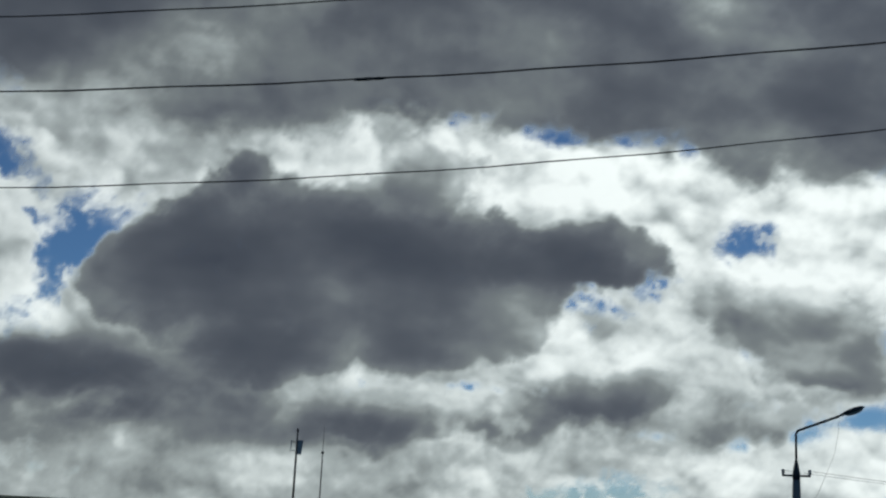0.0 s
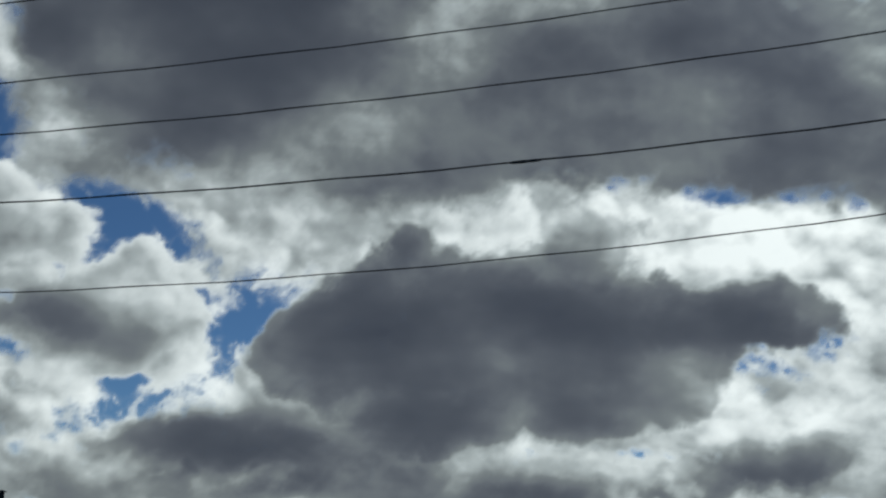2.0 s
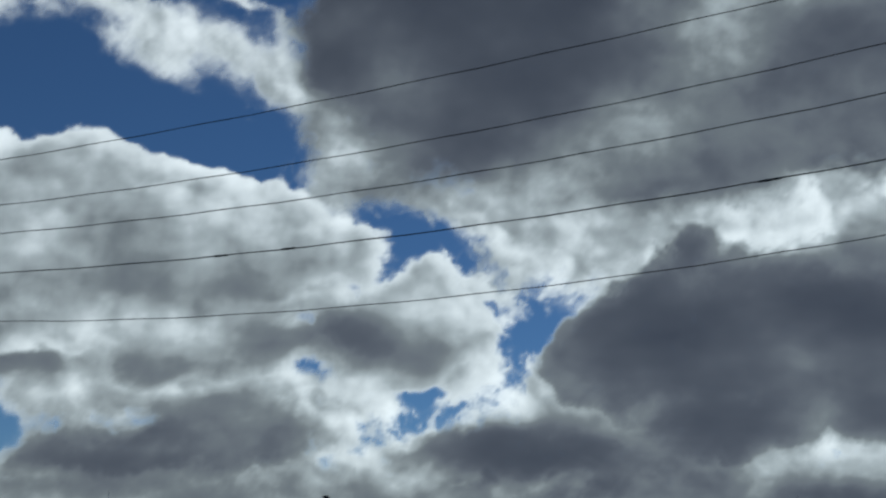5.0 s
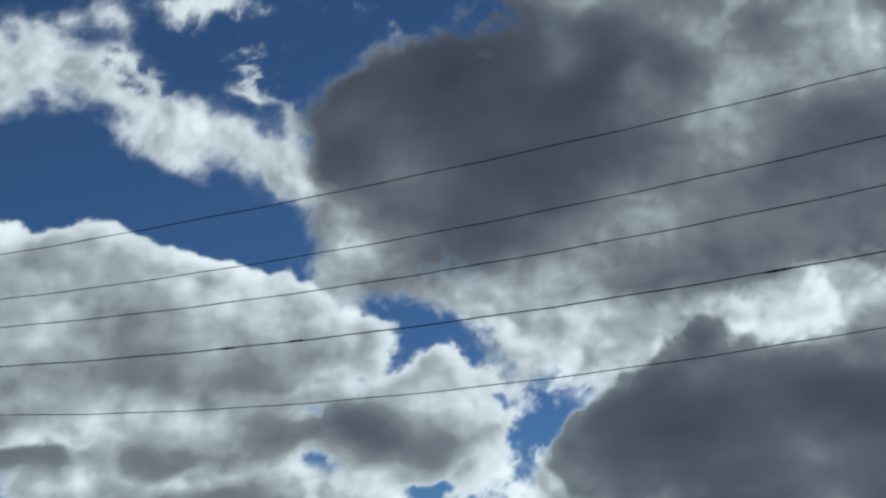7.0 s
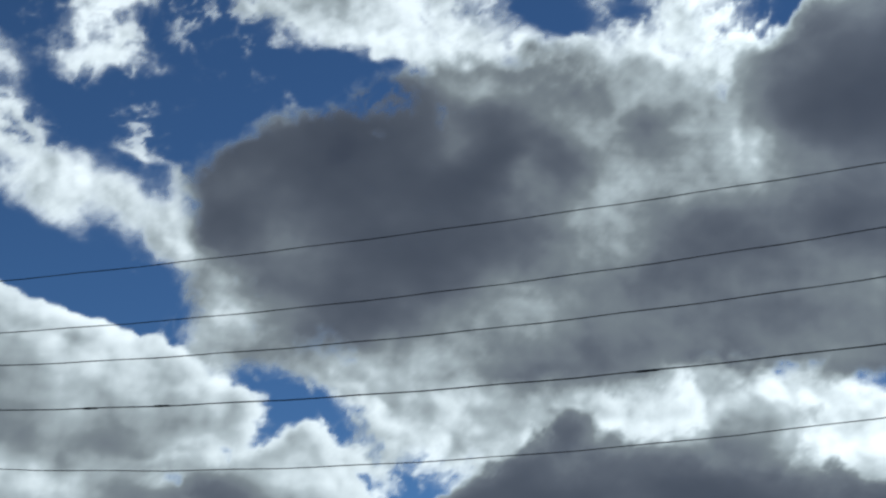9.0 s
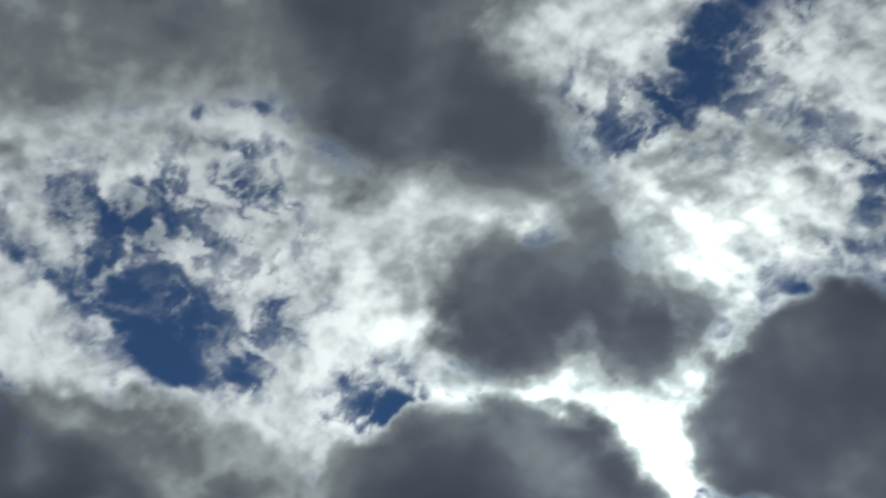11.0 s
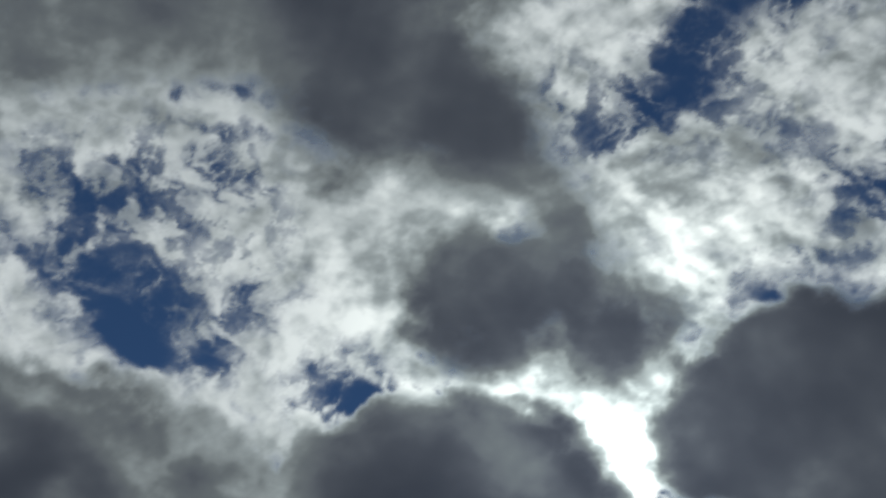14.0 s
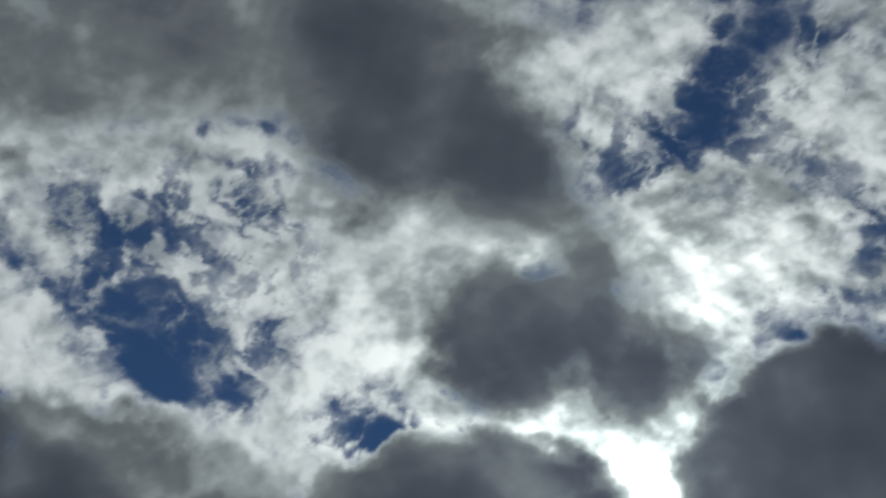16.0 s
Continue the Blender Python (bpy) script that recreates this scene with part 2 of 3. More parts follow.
def ovals(rough, lobes):
    """How deep each point lies inside the ovals, in degrees, and their mean thickness there."""
    body = np.full(grid_u.shape, -9.0)
    total, weight = np.zeros_like(grid_u), np.full(grid_u.shape, 1e-9)
    pu, pv = grid_u + 0.36 * rough * warp_u, grid_v + 0.30 * rough * warp_v
    for u, v, ru, rv, turn, *thick in lobes:
        c, s = math.cos(radians(turn)), math.sin(radians(turn))
        a, b = ((pu - u) * c + (pv - v) * s) / ru, ((pv - v) * c - (pu - u) * s) / rv
        within = 1.08 - np.hypot(a, b)
        inside = within * min(max(ru, rv) * 0.7, min(ru, rv), 3.5)
        body = body + np.logaddexp(0, 3.5 * (inside - body)) / 3.5
        w = np.exp(np.clip(within * 3.6, -30, 6))
        total += (thick[0] if thick else 0) * w
        weight += w
    return body, total / weight


def cloud(name, label, soft, rough, rim, lobes):
    """Lay one cloud of oval lobes over those behind it. Lobes: place, two half-widths and turn in degrees of the sky,
    fitted to the camera's view, and thickness, which sets the painted tone. rim: how thick it still is at its very
    edge; a low one paints it bright."""
    global cover_map, shade_depth_map
    body, thick = ovals(rough, lobes)
    # firm clouds swell in rounded heads, soft ones fray
    firm = 1 - step_up(np.float64(soft), 0.3, 0.8)
    body = body + rough * np.clip((0.27 - 0.12 * firm) * puffs + (0.2 - 0.12 * firm) * tufts + 0.3 * firm * heads, -0.7, 0.8) + 0.05 * threads
    here = step_up(body, -soft, soft)
    # torn clouds are full of holes
    torn = min(max((rough - 0.75) / 0.6, 0), 1)
    here = here * (1 - 0.52 * torn * (1 - step_up(fibres + 0.8 * (body - 0.4), -1.7, 0.6)))
    # sunlit edges put into the thickness, and so the colour: thin on the side towards the sun
    own = 0.55 if soft < 0.3 else 0.3
    path = own * step_up(body, -0.1, 1.0 if soft < 0.3 else 0.7) + (1 - own) * (0.57 * step_up(sunward(body, 0.5), -0.2, 0.8) + 0.43 * step_up(sunward(body, 1.2), -0.2, 1.0))
    path = rim + (1 - rim) * path
    thick = thick * path * (1 + 0.12 * swells) + ((0.05 - 0.03 * firm) * tufts - (0.11 - 0.06 * firm) * puffs + 0.03 * swells) * step_up(body, 0, 1) * rough * (1.1 - thick)
    # the billow shade is added to the thickness, so it darkens the painted colour
    inside = step_up(body, -0.3, 0.5) * (1.15 - np.clip(thick, 0, 1))
    thick = thick + rough * ((0.07 - 0.04 * firm) * relief + (0.02 + 0.105 * firm) * head_shade) * inside
    thick = np.where(thick > 0.85, 0.85 + 0.42 * np.tanh((thick - 0.85) / 0.42), thick)
    shade_depth_map = shade_depth_map * (1 - here) + np.clip(thick, 0, 1.3) * here
    cover_map = cover_map + (1 - cover_map) * here
    owner_map[here > 0.35] = len(CLOUD_NAMES)
    owner_map[(owner_map < 0) & (here > 0.02)] = len(CLOUD_NAMES)
    CLOUD_NAMES.append((name, label, lobes))


def clear_sky(soft, rough, lobes):
    """Gaps in the clouds laid so far, through which the blue shows."""
    global cover_map, shade_depth_map
    body = ovals(rough, lobes)[0] + rough * (0.12 * puffs + 0.22 * tufts - 0.25 * fibres)
    here = step_up(body, -soft, soft)
    strands = 0.15 + 0.5 * step_up(threads, -0.8, 1.8)
    cover_map = cover_map * (1 - here * (1 - strands))
    shade_depth_map = shade_depth_map * (1 - 0.3 * step_up(body, -soft, soft))
    owner_map[cover_map < 0.02] = -1


def thin_out(soft, rough, lobes):
    """Patches where the cloud frays into misty strands."""
    global cover_map
    body = ovals(rough, lobes)[0] + rough * 0.2 * tufts
    fray = 1 - step_up(fibres + 0.6 * threads, -1.5, 1.1)
    cover_map = cover_map * (1 - 0.34 * step_up(body, -soft, soft) * fray)


cloud("haze_bank", "pale broken cloud bank low over the rooftops", 0.60, 0.70, 0.50, [
    (-27.1, -20.9, 9.7, 1.9, -6, 0.6),
    (-14.6, -21.8, 8.5, 1.6, -2, 0.6),
    (-3.1, -23.35, 8.7, 2.29, 0, 0.45),
    (9.35, -22.63, 7.47, 2.42, 3, 0.4),
    (21.67, -22.51, 7.73, 1.03, 7, 0.12),
    (14.59, -25.04, 16.9, 1.49, 6, 0.4),
    (-5.3, -23.51, 8.2, 1.15, 2, 0.4),
    (6.08, -24.7, 8.52, 1.26, 4, 0.4),
    (-5.5, -24.85, 6.9, 1.14, 1, 0.45),
    (13.54, -26.54, 13.36, 1.38, 6, 0.3),
    (-24.6, -24.1, 17.2, 2, -5, 0.5),
    (15.44, -22.28, 5.66, 1.26, 7.24, 0.35),
    (19.79, -22.69, 5.51, 1.12, 8.52, 0.15),
    (24.81, -20.88, 4.31, 0.99, 9.85, 0.2),
    (17.83, -20.06, 4.57, 1.27, 7.77, 0.42)] + [
    (23.17, -18.26, 3.64, 1.13, 9.02, 0.35),
    (5.14, -24.34, 7.85, 1.25, 4.39, 0.35)])
cloud("stratus_cloud", "mottled grey stratus with small white tufts", 0.60, 0.75, 0.60, [
    (-9, -17.8, 4.6, 2, 2, 0.65),
    (-9.2, -20.7, 5.8, 1.6, 1, 1),
    (-2.7, -21.81, 5.2, 1.61, 3, 0.95),
    (1.1, -20.79, 3.14, 1.26, 3, 0.2),
    (-9.1, -16.2, 2.5, 1.3, 2, 0.12),
    (6.99, -21.94, 4.85, 1.26, 4, 0.3),
    (2.8, -23.2, 6.29, 1.03, 4, 0.35),
    (-5.5, -19.45, 4, 1.14, 2, 0.75),
    (4.5, -21.25, 2.88, 1.03, 4, 0.7)])
cloud("white_cloud", "brilliant white sunlit cloud behind the dark one", 0.45, 0.75, 0.20, [
    (-10, -11.3, 2.7, 1.9, -2, 0.31),
    (-5.6, -9.7, 6.5, 2, -2, 0.31),
    (1.23, -9.6, 8.25, 2, -1, 0.18),
    (-7, -9.9, 5, 2, 3, 0.3),
    (3.59, -9.7, 5.37, 1.6, 4, 0.18),
    (0.31, -10.9, 2.88, 1.49, 4, 0.18),
    (1.49, -12.74, 9.17, 1.72, 4, 0.21),
    (8.17, -12.51, 6.29, 1.49, 5, 0.13),
    (10.53, -10.44, 6.03, 2.07, 5, 0.13),
    (16.69, -11.82, 4.98, 2.53, 6, 0.13),
    (20.75, -13.2, 5.63, 2.3, 6, 0.13),
    (24.42, -12.62, 2.75, 3.1, 7, 0.13),
    (29.66, -11.01, 5.76, 2.88, 7, 0.15),
    (15.25, -17.11, 5.5, 2.3, 6, 0.13),
    (-10.2, -8.5, 2.8, 2.3, 3, 0.3)] + [
    (1.49, -19.52, 6.29, 1.26, 4, 0.4),
    (9.22, -18.83, 4.85, 1.26, 5, 0.35),
    (-10.15, -11.26, 2.71, 1.81, 9.22, 0.36),
    (-10.85, -9.29, 2.07, 1.16, -3.03, 0.45),
    (-6.98, -9.48, 3.59, 1.23, 7.42, 0.38),
    (-1.87, -8.8, 3.25, 0.96, 5.91, 0.31),
    (1.57, -9.29, 2.93, 1.12, 3.38, 0.22),
    (5.13, -10.25, 1.41, 1.23, -1.12, 0.13),
    (20.57, -9.54, 5.6, 1.53, 4.23, 0.13),
    (18.95, -18.25, 5.04, 1.52, 10.95, 0.32),
    (-6.11, -11.11, 2.97, 1.26, 3.91, 0.4),
    (1.37, -9.51, 5.13, 1.02, 4.93, 0.3)])
cloud("grey_cloud", "grey ragged cloud with a bright upper rim", 0.40, 0.70, 0.50, [
    (22.44, -15.57, 3.67, 1.46, 13.66, 0.75),
    (24.7, -16.49, 2.86, 1.46, 9.18, 0.7),
    (19.17, -15, 1.5, 0.92, 7.69, 0.5),
    (18.43, -18.06, 2.02, 1.02, 7.78, 0.35)])
cloud("flat_cloud", "flat grey cloud with frayed white edges", 0.35, 0.70, 0.50, [
    (13.97, -19.91, 3.89, 1.22, 9.73, 0.85),
    (9.13, -21.59, 4.72, 0.81, 8.48, 0.85),
    (21.08, -19.85, 2.74, 0.9, 11.66, 0.7),
    (13.41, -22.83, 1.3, 0.5, 6.69, 0.65),
    (10.75, -18.73, 1.83, 0.61, 10.91, 0.3)])
cloud("low_cumulus", "low grey cumulus with white crown", 0.30, 0.70, 0.40, [
    (-15.1, -19.6, 3.2, 1.1, -3, 0.85),
    (-9.4, -19.7, 6.7, 1.5, -1, 1),
    (-8.4, -17.2, 3.3, 1.5, -1, 0.2),
    (-13, -18.3, 3.9, 1, -2, 0.2),
    (-1.52, -21.82, 8.64, 1.38, 0, 0.9),
    (-18.1, -19.8, 2, 0.8, -3, 0.15),
    (-5.6, -18.79, 3.8, 1.03, -1, 0.4)])
cloud("left_cumulus", "ragged grey and white cumulus over the houses", 0.50, 0.72, 0.50, [
    (-27.8, -18.6, 5, 1.4, -6, 0.85),
    (-22.6, -18.8, 2.7, 1, -4, 0.8),
    (-25.1, -16.5, 4.2, 1.4, -5, 0.2),
    (-30.3, -15.3, 4, 1.8, -6, 0.25),
    (-18.1, -18.3, 3.3, 1.3, -3, 0.3),
    (-20.1, -16.9, 3.3, 1, -4, 0.3),
    (-32.3, -14.4, 3.5, 1.5, -7, 0.7),
    (-24.9, -17, 4.7, 1.5, -5, 0.7)])
cloud("feather_cloud", "small torn shred of white cloud in blue sky", 0.90, 1.10, 0.10, [
    (-24.2, 7.5, 2.2, 1, 25, 0.1),
    (-22.7, 5.7, 1.7, 1.3, 4, 0.1)])
cloud("feather_cloud", "tiny curled white cloud shred in blue sky", 0.90, 1.10, 0.10, [
    (-16.1, 3.8, 0.9, 0.4, 3, 0.1)])
cloud("feather_cloud", "small torn shred of white cloud in blue sky", 0.90, 1.10, 0.10, [
    (-22.6, 2, 1.2, 0.6, 45, 0.1)])
cloud("high_cloud", "thin torn white cloud with blue gaps", 1.90, 1.05, 0.20, [
    (-21.9, 11.1, 6.3, 3, -6, 0.36),
    (-26.2, 13, 4, 2.2, 5, 0.36),
    (-13.7, 13.8, 6.1, 1.3, 3, 0.26),
    (-20.1, 8.1, 1.7, 1.5, 4, 0.21),
    (-7.5, 10.8, 3.4, 1.1, 2, 0.21),
    (-1.4, 12.3, 3, 2.3, 1, 0.21),
    (-1, 8.2, 1.5, 2.3, 32, 0.18),
    (-9.3, 12.3, 3.9, 1.5, 2, 0.31),
    (-1.5, 9.1, 1.7, 2.7, 25, 0.26),
    (-5.9, 11.8, 2.6, 1.2, 16, 0.26),
    (-1.7, 12.9, 3.2, 2.8, 15, 0.28),
    (-7.7, 15.4, 3.8, 1.2, 17, 0.26),
    (-5, 14, 3.8, 2, 2, 0.31),
    (-4.2, 11.7, 3.8, 1.5, 2, 0.31),
    (-11.4, 12.7, 3.8, 1.8, 3, 0.36)] + [
    (-17.8, 18.7, 6.3, 2.7, 14, 0.41),
    (-18.5, 11.8, 4.7, 2, 13, 0.36),
    (-13.2, 15, 4.2, 2.3, 13, 0.36)])
cloud("bright_cloud", "dazzling white cloud lit from behind", 0.60, 0.85, 0.10, [
    (-10, 7.4, 4.4, 2.1, -18, 0.12),
    (-14.9, 8.9, 4.3, 2.1, 3, 0.31),
    (3.2, 10.6, 3.2, 5.8, 1, -0.06),
    (-0.9, 5.2, 6.1, 1.5, 2, 0.12),
    (4.2, 15, 5.6, 3.3, 14, 0.4),
    (-5.4, 17.1, 5.4, 1.6, 17, 0.34),
    (2.7, 8.9, 2.8, 3.3, 14, 0.24),
    (7.6, 17.5, 5.2, 2.1, 14, 0.42),
    (15.8, 12.2, 3.1, 1.5, 12, 0.16),
    (19.5, 12, 2, 2.3, 12, 0.31),
    (6.4, 9.8, 2.8, 1.5, 13, 0.16),
    (5.1, 13.1, 3.2, 3.7, 0, -0.02),
    (14.6, 10.6, 4.1, 1.3, 13, 0.11),
    (18.3, 9.1, 2.3, 3.3, 12, 0.06),
    (-2.6, 11.86, 1.75, 0.96, 16.98, 0.25)] + [
    (-1.33, 16.78, 2.3, 1.02, 17.34, 0.4),
    (-7.85, 7.12, 1.18, 1.23, 17.04, 0.2)])
cloud("torn_cloud", "torn white cloud sheet with dark blue gaps", 1.90, 0.85, 0.20, [
    (19.3, 21.5, 6, 3.4, 12, 0.32),
    (19.2, 16.4, 3.3, 2.1, 12, 0.32),
    (12.3, 26, 3.6, 2.5, 13, 0.15),
    (22.2, 27, 4.6, 3, 10, 0.24),
    (23.6, 19.7, 5.4, 2.3, 11, 0.32),
    (26.9, 27.8, 3.7, 3.8, 9, 0.24),
    (28.7, 19.8, 2.8, 2, 10, 0.24),
    (22.3, 30.3, 3.6, 3, 11, 0.27),
    (15.6, 22.5, 1.5, 1, 12, 0.17),
    (25.3, 24.7, 3.6, 1.8, 10, 0.22),
    (15, 27.6, 1.8, 1.5, 12, 0.17),
    (30.6, 22.8, 3.6, 4.1, 9, 0.22),
    (4.7, 26.8, 5.3, 2, 16, 0.22),
    (13.8, 29.2, 3.1, 2, 13, 0.22),
    (10, 25.8, 4.4, 2.8, 15, 0.17)] + [
    (19.9, 13.6, 1.5, 1.3, 12, 0.05),
    (12.26, 24.68, 2.84, 3.08, 14.41, 0.34),
    (2.44, 17.66, 4.15, 1.54, 16.58, 0.36),
    (13.56, 28.15, 1.53, 1.52, 13.78, 0.36)])
clear_sky(1.90, 1.00, [
    (-5.1, 8.6, 1.8, 0.7, 2),
    (-0.7, 7.2, 0.8, 0.8, 2),
    (6, 7.7, 1.7, 1.1, 37),
    (-26.6, 9.9, 0.9, 1, 5),
    (-22.9, 14.1, 1.2, 0.4, 5),
    (-26.8, 6.6, 0.7, 1.5, 4),
    (-1.4, 8.1, 1, 0.9, -16),
    (-6.1, 13.3, 1.1, 0.7, 16),
    (-2.1, 16.2, 0.8, 0.6, 16),
    (0.7, 10.7, 1.2, 0.7, 14),
    (-4.95, 8.65, 1.96, 1.24, -3.54),
    (-7.32, 10.13, 1.32, 0.69, -3.02),
    (-1.21, 7.8, 0.94, 1.51, 36.44),
    (-0.08, 10.1, 1.26, 0.66, 26.37),
    (-6.88, 13.54, 1.71, 0.7, 18.18),
    (6.21, 8.57, 1.53, 0.77, 50.45)])
clear_sky(1.50, 0.90, [
    (16.21, 24.87, 2.34, 1.05, 55.53),
    (16.27, 28.41, 0.71, 1.74, 3.21),
    (10.5, 23.37, 1.06, 0.56, -14.29),
    (20.26, 30.06, 1.46, 0.7, 11.8),
    (25.85, 22.84, 1.29, 1.02, 12.05),
    (19.32, 14.42, 0.45, 0.36, 14.04),
    (24.44, 18.58, 1.19, 0.31, 34.66)])
thin_out(1.40, 1.00, [
    (-6.3, 12.9, 3.9, 1.5, 2),
    (-20.2, 12.4, 7.4, 2.8, 4),
    (-4.4, 13.5, 6.3, 3.7, 16),
    (18.4, 24.9, 4.8, 3.1, 11),
    (26.6, 22.6, 3.8, 3.1, 10),
    (14, 23.5, 3.1, 2.6, 12)])
cloud("dark_cloud", "smoke-grey veil of cloud overhead", 1.30, 0.55, 0.75, [
    (-4.41, 22.38, 10.61, 2.73, 10.88, 0.72),
    (3.47, 22.24, 6.54, 3.3, -2.93, 0.98),
    (8.33, 20.69, 3.95, 2.18, -9.11, 0.92),
    (11.76, 19.2, 2.1, 1.68, -5.09, 0.75),
    (-9.9, 19.15, 6.02, 1.95, 14.94, 0.55),
    (-16.07, 17.81, 4.95, 2.34, 21.82, 0.6),
    (0.09, 25.15, 6.99, 1.99, 17.54, 0.88),
    (-8.01, 25.47, 12.42, 2.85, 20.16, 0.7)])
cloud("round_cloud", "round dark grey cloud near the sun", 1.10, 0.60, 0.75, [
    (11.8, 14.5, 5, 2.5, 13, 0.81),
    (11.7, 11.8, 3.6, 1.5, 13, 0.84),
    (17.1, 13.5, 2.5, 2.5, 12, 0.76),
    (13.7, 17.6, 2.1, 1.6, 13, 0.71)])
cloud("hump_cloud", "dark rounded cloud hump with a silver rim", 0.26, 0.75, 0.20, [
    (11.3, 5.46, 5.58, 3.52, 14.69, 1.05),
    (8.58, 7.23, 1.91, 1.65, 24.92, 0.95),
    (11.92, 8.11, 3.07, 1.4, 9.78, 0.95),
    (14.92, 7.19, 2.02, 1.9, -0.45, 0.95),
    (6.65, 4.24, 2.75, 2.01, 39.73, 0.85),
    (19.74, 5.28, 2.36, 1.2, 12.96, 0.95),
    (14.31, 4.45, 3.07, 2.73, -7.75, 1),
    (13.54, 5.64, 5.13, 3.24, 9.38, 1),
    (9.23, 5.94, 3.29, 2.75, 39.33, 1),
    (15.29, 3.43, 5.51, 2.69, 9.67, 0.95)])
cloud("storm_cloud", "huge dark grey cloud with a bright fringe", 0.65, 0.65, 0.84, [
    (-4.72, -4.84, 12.18, 3.84, -3.11, 0.62),
    (-12.37, -1.54, 6.04, 4, -3.77, 1.3),
    (-15.74, -0.02, 4.22, 2.57, 11.2, 1.2),
    (-15.79, -2.61, 2.57, 2.91, -3.83, 1.1),
    (-12.99, -5.39, 5.43, 1.69, -3.54, 0.95),
    (-6.71, -3.7, 3.83, 2.82, -3.37, 0.85),
    (-3.51, -5.92, 5.05, 1.79, -2.86, 0.68),
    (-18.56, -5.81, 1.41, 2.61, -3.94, 0.36),
    (-16.97, -7.49, 2.84, 1.17, -13.87, 0.5),
    (-13.14, -8.51, 3.11, 0.91, -3.34, 0.4),
    (-8.69, -7.46, 3.86, 1.16, 2, 0.48),
    (-6.09, -6.82, 3.32, 1.03, 2.14, 0.55),
    (-0.79, -1.01, 3.45, 3.5, -3.72, 0.36),
    (-2.59, 2.86, 3.96, 2.22, -4.42, 0.42),
    (2.03, 2.5, 3.11, 1.46, -4.56, 0.25)] + [
    (4.12, 1.12, 3.3, 1.7, -4.31, 0.34),
    (-4.93, 1.03, 2.27, 3.77, -4.04, 0.45),
    (0.72, -6.12, 7.84, 1.76, 5.64, 0.86),
    (5.43, -2.15, 3.49, 3.19, 7.07, 0.7),
    (15.12, -5.58, 12, 2.28, 2.25, 0.85),
    (23.64, -5.34, 5.83, 2.74, 3.96, 0.8),
    (18.36, -1.95, 12.05, 2.96, 6.2, 0.75),
    (21.56, -7.62, 5.28, 1.26, 4.1, 0.6),
    (-13.15, -1.56, 7.38, 3.6, 2.71, 1.18),
    (-16.55, 0.33, 3.02, 1.29, 13.06, 0.9),
    (-7.18, -3.07, 5.64, 3.06, 2.86, 0.88),
    (-1.73, -5.06, 6.31, 2.25, 3.27, 0.85),
    (-6.75, 4.42, 3.87, 1.03, -2.54, 0.45),
    (0.19, 4.19, 4.81, 1.41, 2.16, 0.34),
    (-0.18, 0.59, 3.8, 2.55, 2.65, 0.44)] + [
    (-2.04, 2.56, 3.58, 1.28, 2.44, 0.4),
    (-10.07, 3.5, 2.84, 1.3, 2.67, 0.95),
    (-8.2, 2.03, 3.35, 1.42, 7.65, 0.85),
    (3.78, 2.29, 2.23, 1.26, 12.53, 0.55),
    (8.6, 3.73, 3.57, 2.49, 1.93, 1.05),
    (9.17, 0.28, 4.25, 2.72, 2.77, 0.8),
    (5.65, -2.63, 6.07, 2.23, 3.31, 0.76),
    (11.64, 3.83, 3.45, 3.92, 1.81, 1.05),
    (14.47, 2.86, 4.49, 1.83, 8.23, 1),
    (-5.52, 1.47, 5.67, 2.96, 0.09, 1.6),
    (0.8, 2.93, 3.46, 2.08, 5.1, 0.9),
    (-8.93, 3, 3.46, 1.89, 0.54, 1)])
cloud("slate_cloud", "slate-dark cloud bank beside the sun", 0.50, 0.60, 0.55, [
    (26.7, 13.2, 6.2, 4.1, 11, 1.04),
    (30.1, 15.2, 4.6, 3, 11, 1.01),
    (23.1, 10.1, 3.2, 3, 12, 0.91),
    (28.5, 8, 5, 2.4, 12, 0.9),
    (33.8, 12.8, 4.4, 3.7, 11, 1.06)])
cloud("wisp_cloud", "thin white wispy cloud drifting in blue sky", 0.95, 0.55, 0.20, [
    (-30.66, 3.3, 1.82, 1.51, -14.79, 0.3),
    (-27.95, 2.37, 2.47, 1.58, -25.5, 0.2),
    (-25.76, 0.17, 2.56, 1.4, -35.81, 0.2),
    (-23.51, -0.77, 1.86, 1.03, -24.98, 0.25),
    (-20.98, -1.99, 1.14, 1.93, 26.68, 0.3),
    (-23.06, 5.21, 1.82, 0.4, -8.88, 0.15),
    (-29.48, 5.36, 1.4, 0.44, 7.18, 0.15),
    (-22.92, 1.77, 0.71, 0.35, 36.5, 0.1),
    (-33.85, 3.01, 2.64, 1.5, -3.8, 0.25)])
